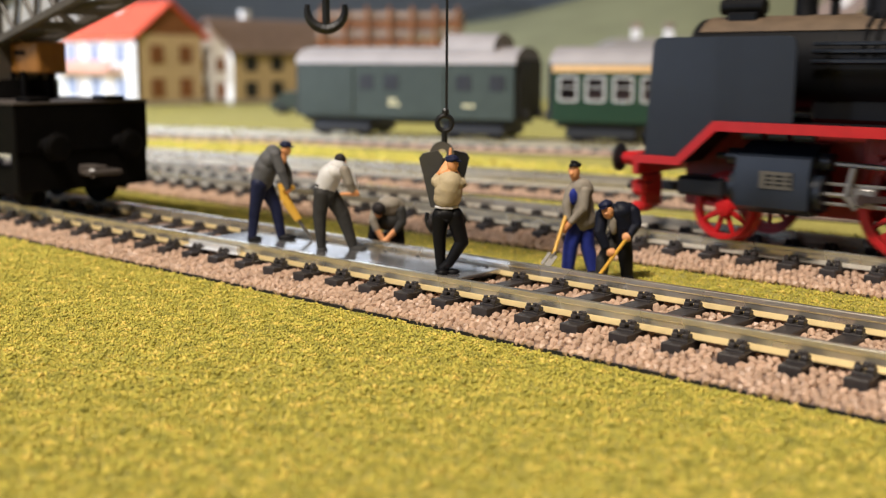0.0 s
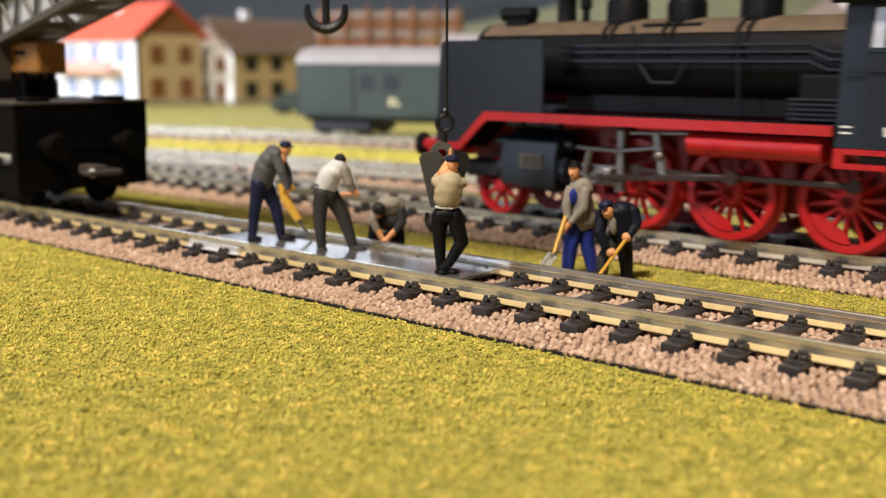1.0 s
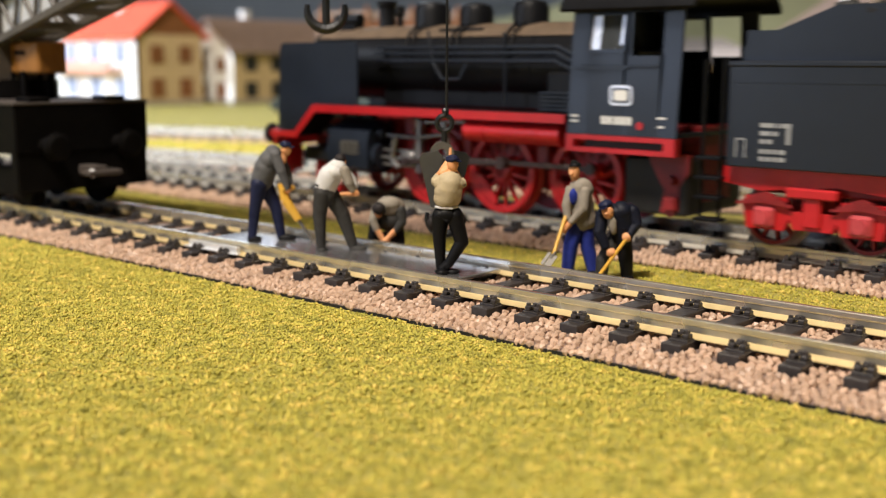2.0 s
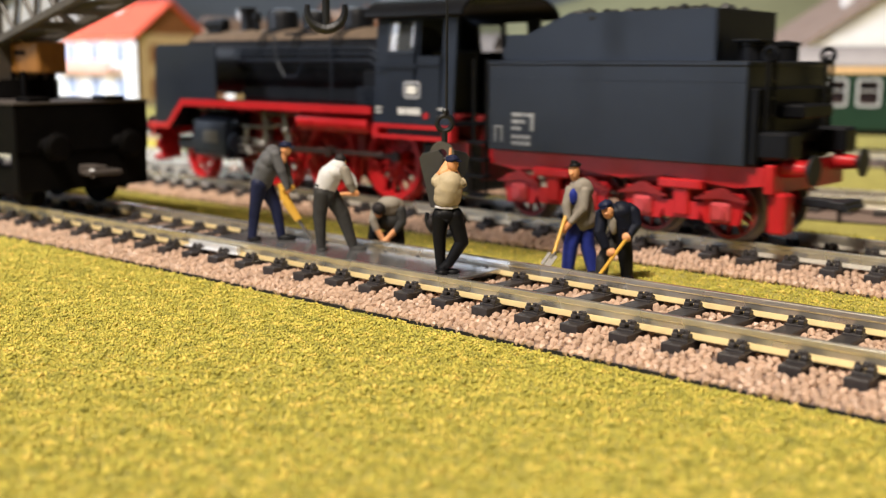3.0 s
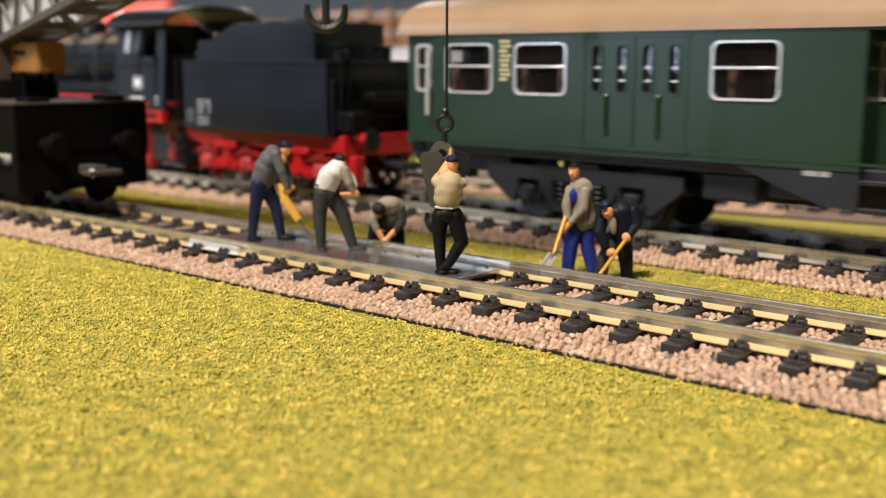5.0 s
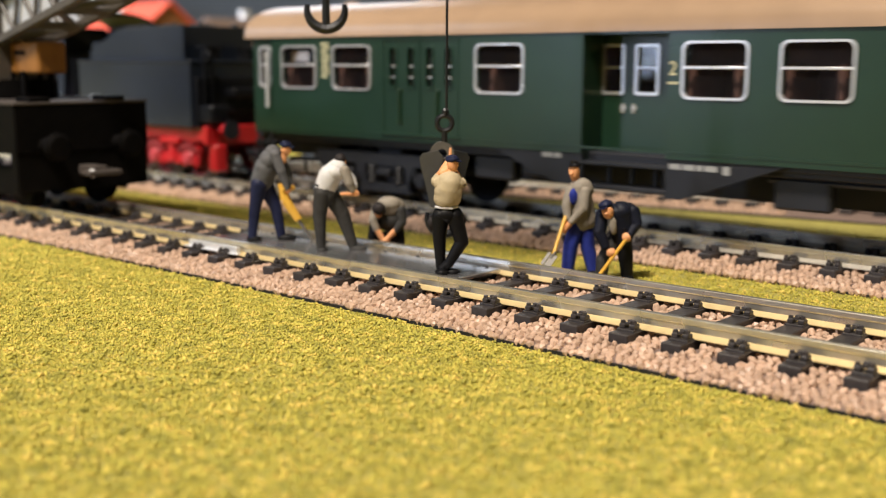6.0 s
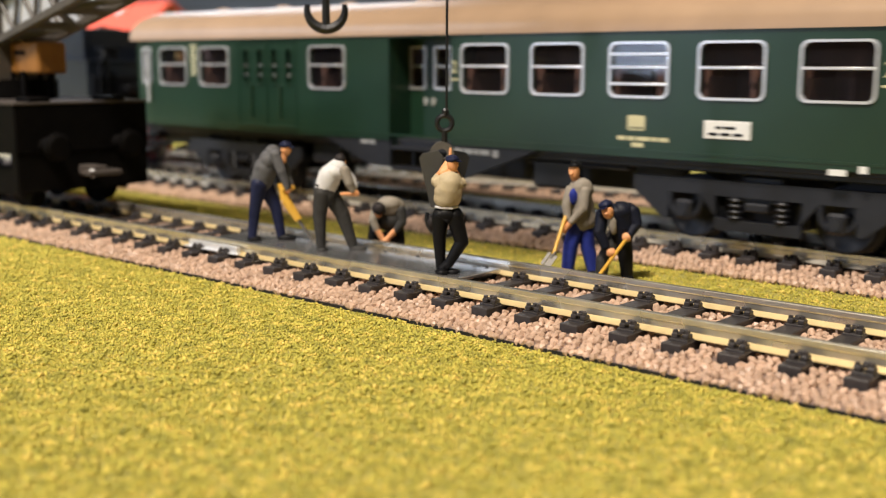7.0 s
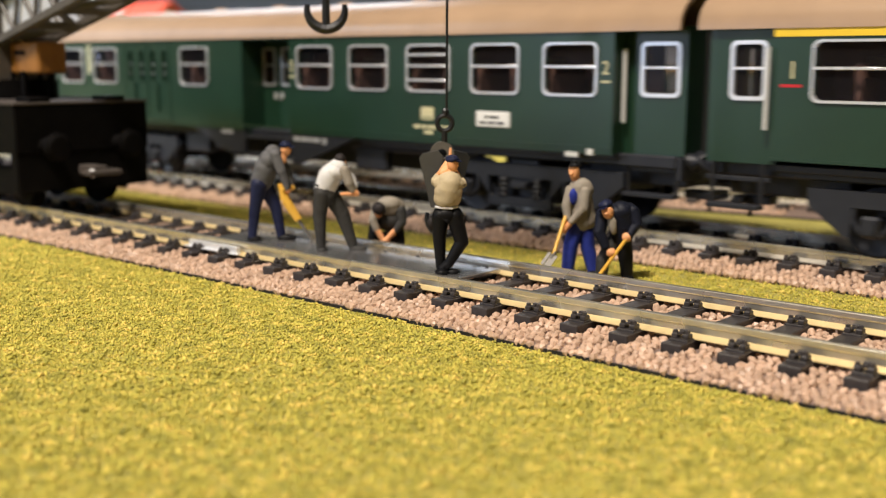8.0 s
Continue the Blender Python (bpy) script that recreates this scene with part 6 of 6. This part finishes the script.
mat_stone_base = material("grey_stone_base", (0.33, 0.30, 0.27), 0.8, spread=0.3)


def house(label, at, wide, deep, eave, ridge, wall_front, wall_side, roof_mat, gable_mat=None, group="houses"):
    """A gabled house. Gable wall on y = 0, long front on x = 0; ridge along y."""
    h = thing("house", label, "house", at, group)
    t = 2.0
    gable_holes = [(wide * a, wide * (a + 0.2), eave * zl, eave * zh) for a in (0.2, 0.64) for zl, zh in ((0.14, 0.38), (0.62, 0.84))]
    bm = bm_new()
    wall_holes(bm, 0, wide, 0, eave, gable_holes, 0, t)
    g = part("gable_wall", bm, wall_side, h, "rendered gable wall", None, 0)
    bm = bm_new()
    slab(bm, [(0, eave), (wide, eave), (wide / 2, ridge - 1.5)], 0, t)
    part("gable_top", bm, gable_mat or wall_side, h, "gable triangle under the roof")
    bm = bm_new()
    slab(bm, [(0, 0), (wide, 0), (wide, eave), (wide / 2, ridge - 1.5), (0, eave)], deep - t, deep)
    part("rear_gable", bm, wall_side, h)
    front_holes = [(deep * a, deep * (a + 0.13), eave * zl, eave * zh) for a in (0.1, 0.36, 0.62, 0.84) for zl, zh in ((0.1, 0.4), (0.58, 0.88))]
    bm = bm_new()
    wall_holes(bm, 0, deep, 0, eave, front_holes, 0, t)
    for v in bm.verts:
        v.co.x, v.co.y = v.co.y, v.co.x
    f = part("front_wall", bm, wall_front, h, "rendered front wall", None, 0)
    bm = bm_new()
    box(bm, wide - t, wide, t, deep - t, 0, eave)
    part("rear_wall", bm, wall_front, h)
    for a, b, c, d in gable_holes:
        bm = bm_new()
        box(bm, a, b, 0.9, 1.2, c, d)
        wn = part("window", bm, mat_pane, g, "small window")
        for xs in (a, (a + b) / 2):
            bm = bm_new()
            box(bm, xs + 0.1, xs + (b - a) * 0.5 - 0.1, -0.8, 0.0, c - 0.5, d + 0.5, 0.1)
            part("shutter", bm, mat_shutter, wn, "brown wooden shutter")
        bm = bm_new()
        box(bm, a - 1, b + 1, -1.0, 0.2, c - 1.2, c - 0.2)
        part("sill", bm, mat_shutter, wn)
    for a, b, c, d in front_holes:
        bm = bm_new()
        box(bm, 0.9, 1.2, a, b, c, d)
        wn = part("window", bm, mat_pane, f, "small window")
        bm = bm_new()
        for p in (a, (a + b) / 2 - 0.4, b - 0.8):
            box(bm, 0.2, 0.9, p, p + 0.8, c, d)
        for p in (c, d - 0.8):
            box(bm, 0.2, 0.9, a, b, p, p + 0.8)
        part("frame", bm, mat_render, wn, "white frame")
    bm = bm_new()
    over = 5.0
    k = (ridge - eave) / (wide / 2)
    slab(bm, [(-over, eave - over * k), (wide / 2, ridge), (wide + over, eave - over * k), (wide + over, eave - over * k + 2), (wide / 2, ridge + 2), (-over, eave - over * k + 2)], -over, deep + over)
    r = part("roof", bm, roof_mat, h, "tiled saddle roof", None, 0)
    n = 9
    for s in (0, 1):
        for i in range(n):
            bm = bm_new()
            u = i / n
            x = (-over + (wide / 2 + over) * u) if s == 0 else (wide + over - (wide / 2 + over) * u)
            z = eave - over * k + 2 + (wide / 2 + over) * u * k
            box(bm, x - 0.6, x + 0.6, -over + 0.2, deep + over - 0.2, z - 0.2, z + 0.9)
            part("tile_course", bm, roof_mat, r)
    bm = bm_new()
    box(bm, wide * 0.3, wide * 0.3 + 7, deep * 0.35, deep * 0.35 + 7, eave, ridge + 8, 0.3)
    box(bm, wide * 0.3 - 0.8, wide * 0.3 + 7.8, deep * 0.35 - 0.8, deep * 0.35 + 7.8, ridge + 8, ridge + 10, 0.3)
    part("chimney", bm, mat_render, r, "pale chimney")
    bm = bm_new()
    box(bm, -0.8, wide + 0.8, -0.8, deep + 0.8, 0, 4.0, 0.2)
    part("plinth", bm, mat_stone_base, h)
    return h, f


h1, front = house("white and beige village house with an orange-red tiled roof", mm(-796, 397, 0, 0, 0, 90), 66, 150, 60, 86, mat_render, mat_beige, mat_tile, mat_shutter)
bm = bm_new()
box(bm, -12, -0.5, 22, 120, 27.5, 29.0, 0.2)
bal = part("balcony", bm, mat_pink, h1, "pink balcony")
for y in range(22, 120, 7):
    bm = bm_new()
    box(bm, -12, -11, y, y + 6.2, 29, 38, 0.2)
    part("panel", bm, mat_pink, bal)
bm = bm_new()
for y in (22, 70, 119):
    box(bm, -12, -10.6, y, y + 1.4, 0, 58)
part("post", bm, mat_beige, bal, "wooden balcony posts")
# Long walls beige against the white end: shadow put into the colour.
h2, _ = house("village house with brown tiled roof, white end and long side beige for shade", mm(-835, 478, 0), 62, 125, 48, 74, mat_beige, mat_render, mat_roof_brown)
for y0, z0 in ((14, 6), (44, 6), (78, 6), (14, 29), (44, 29), (78, 29)):
    bm = bm_new()
    box(bm, 61.6, 62.4, y0, y0 + 14, z0, z0 + 14, 0.2)
    part("window", bm, mat_under, h2, "dark window")
h3, _ = house("white station building with a brown tiled roof", mm(-318, 612, 0, 0, 0, 40.87), 150, 120, 47, 96, mat_beige, mat_render, mat_roof_brown)
bm = bm_new()
box(bm, 20, 130, -14, -0.5, 44, 46, 0.2)
for x in range(20, 130, 9):
    box(bm, x, x + 7.5, -14, -13.2, 46, 55, 0.2)
part("balcony", bm, mat_render, h3, "white balcony")

depot = thing("goods_shed", "low grey-roofed goods shed with two pale chimneys", "shed", mm(-520, 640, 0, 0, 0, 40.87))
bm = bm_new()
box(bm, 6, 150, 6, 60, 0, 42, 0.5)
part("wall", bm, mat_beige, depot)
bm = bm_new()
slab(bm, [(0, 42), (34, 58), (120, 58), (156, 42)], 0, 66)
part("roof", bm, mat_roof_grey, depot, "grey hipped roof")
for x in (48, 76):
    bm = bm_new()
    box(bm, x, x + 7, 20, 27, 50, 66, 0.4)
    ch = part("chimney", bm, mat_render, depot, "pale chimney")
    bm = bm_new()
    box(bm, x - 0.6, x + 7.6, 19.4, 27.6, 66, 71, 0.6)
    part("chimney_cap", bm, mat_roof_brown, ch)

# timber store behind the van
store = thing("timber_store", "open brown timber store with stacked boards", "timber store", mm(-545, 372, 0, 0, 0, 38))
for i, x in enumerate(range(0, 91, 15)):
    bm = bm_new()
    box(bm, x, x + 2, 0, 2, 0, 74, 0.2)
    part("post", bm, mat_shutter, store)
for k, z in enumerate((48, 54, 60, 66)):
    bm = bm_new()
    box(bm, -3, 95, 2.2, 22, z, z + 4.4, 0.4)
    part("board", bm, mat_roof_brown if k % 2 else mat_shutter, store)
bm = bm_new()
box(bm, 0, 92, 3, 20, 0, 48, 0.5)
part("base", bm, mat_roof_brown, store)

# small dark-green car beside the van
car = thing("small_car", "small dark green parked car with pale chrome", "car", mm(-622, 392, 0, 0, 0, 35))
bm = bm_new()
vs = slab(bm, [(0, 3), (0, 9), (6, 11), (10, 16), (26, 16), (31, 11), (42, 9.5), (43, 3)], 0, 18)
bmesh.ops.bevel(bm, geom=bm.edges[:], offset=0.8, segments=2, affect="EDGES")
part("body", bm, mat_green_dull, car, "dark green body", None, 40)
for x in (8, 34):
    for y in (-0.3, 18.3):
        bm = bm_new()
        tube(bm, (x, y - 0.8, 3.4), (x, y + 0.8, 3.4), 3.4, n=18)
        part("wheel", bm, mat_black, car)
bm = bm_new()
box(bm, 42.6, 44, 1, 17, 3.6, 5.4, 0.4)
part("bumper", bm, mat_chrome, car)

# ---- hills and painted sky ----
mat_hill = material("pale_green_hillside", (0.29, 0.29, 0.16), 0.9, spread=0.2, grain=14, bump=0.3, depth=0.002)
mat_sky = material("painted_sky_board", (0.20, 0.25, 0.33), 0.9, spread=0.12, grain=3, bump=0.0)
mat_far = material("blue_grey_far_ridge", (0.16, 0.20, 0.24), 0.9, spread=0.2, grain=6, bump=0.0)
C0 = Vector((0, -132.73, 0))


def hill(name, d0, d1, height, mat, label):
    """A ridge across the view: height(u) over the way to the right."""
    bm = bm_new()
    cols = []
    for i in range(61):
        u = -1500 + 50 * i
        col = []
        for j in range(9):
            d = d0 + (d1 - d0) * j / 8
            p = C0 + AWAY * d + RIGHT * u
            z = height(u) * math.sin(PI / 2 * j / 8) ** 0.8 + noise.noise(p * 0.006) * 6 * (j > 0)
            col.append(bm.verts.new((p.x, p.y, max(-2, z))))
        cols.append(col)
    for a, b in zip(cols, cols[1:]):
        for j in range(8):
            bm.faces.new((a[j], b[j], b[j + 1], a[j + 1]))
    return tagged(part(name, bm, mat, None, "", None, 60), label, "hill", kind="structure")


def smooth_step(u, a, b):
    k = min(1, max(0, (u - a) / (b - a)))
    return k * k * (3 - 2 * k)


hill("hill", 1150, 1700, lambda u: 40 + 50 * smooth_step(u, -160, 10) + 90 * smooth_step(u, -20, 420) + 40 * smooth_step(u, 400, 1200), mat_hill, "pale green grassy model hillside behind the village")
hill("hill", 1750, 1950, lambda u: 95 + 45 * math.sin(u * 0.008) + 20 * math.sin(u * 0.021), mat_far, "blue-grey painted far ridge")
bm = bm_new()
p = C0 + AWAY * 2050
box(bm, -2600, 2600, 0, 12, -30, 900, 0, pose(p.x, p.y, 0, 0, 0, 40.87))
tagged(part("backdrop", bm, mat_sky), "painted blue-grey sky board behind the layout", "backdrop", kind="structure")

# ---- the room ----
mat_wall = material("cream_room_wall", (0.62, 0.56, 0.48), 0.9, spread=0.06, grain=6, bump=0.05)
for nm, b in (("wall_north", (-4300, 2300, 3700, 3760, -900, 1800)), ("wall_south", (-4300, 2300, -2260, -2200, -900, 1800)),
              ("wall_west", (-4360, -4300, -2200, 3700, -900, 1800)), ("wall_east", (2300, 2360, -2200, 3700, -900, 1800)),
              ("floor", (-4300, 2300, -2200, 3700, -960, -900)), ("ceiling", (-4300, 2300, -2200, 3700, 1800, 1860))):
    bm = bm_new()
    box(bm, *b)
    tagged(part(nm, bm, mat_wall), "plain cream room " + nm.split("_")[0] + " around the layout", nm.split("_")[0], kind="structure")


# ---- motion: the train runs by at a steady pace ----
WAY = [(0.0, 0.0), (0.5, 26.2), (1.0, 52.9), (1.5, 79.7), (3.0, 161.4), (3.5, 188.4), (4.0, 215.2), (4.5, 242.4), (6.0, 325.1), (6.5, 351.1), (7.0, 378.0), (7.5, 404.8), (8.0, 431.4)]


def run_to(t):
    """How far the train has gone, in mm."""
    for (t0, s0), (t1, s1) in zip(WAY, WAY[1:]):
        if t <= t1 + 1e-6:
            return s0 + (s1 - s0) * (t - t0) / (t1 - t0)
    return WAY[-1][1]


def motions():
    beats = [i / 10 for i in range(81)]
    for v in (loco, tend, coach_a, coach_b):
        walk(v.ob, [(t, T2 @ mm(v.mid - s, 0, 0)) for t, s in WAY])
    for ob, x, y, z, r, phase, flip in TURNING:
        rows = []
        for t in beats:
            a = math.degrees(phase) + math.degrees((run_to(t) - run_to(1.5)) / r)
            rows.append((t, mm(x, y, z, 0, -a, 0) @ flip))
        walk(ob, rows)
    side_rows, main_rows, cross_rows = [], [], []
    for t in beats:
        a = radians(229) + (run_to(t) - run_to(1.5)) / 9.0
        cx, cz = 3.5 * math.cos(a), 3.5 * math.sin(a)
        axle = RAIL_TOP + 9.0
        side_rows.append((t, mm(pins[1] - loco.mid + cx, 0, axle + cz)))
        head_z = axle + 1.0
        tilt = math.asin((axle + cz - head_z) / 28.0)
        main_rows.append((t, mm(pins[1] - loco.mid + cx, -14.0, axle + cz, 0, -math.degrees(tilt), 0)))
        cross_rows.append((t, mm(pins[1] - loco.mid + cx - 28.0 * math.cos(tilt), -12.4, head_z)))
    walk(rod_side, side_rows)
    walk(rod_main, main_rows)
    walk(cross, cross_rows)


motions()
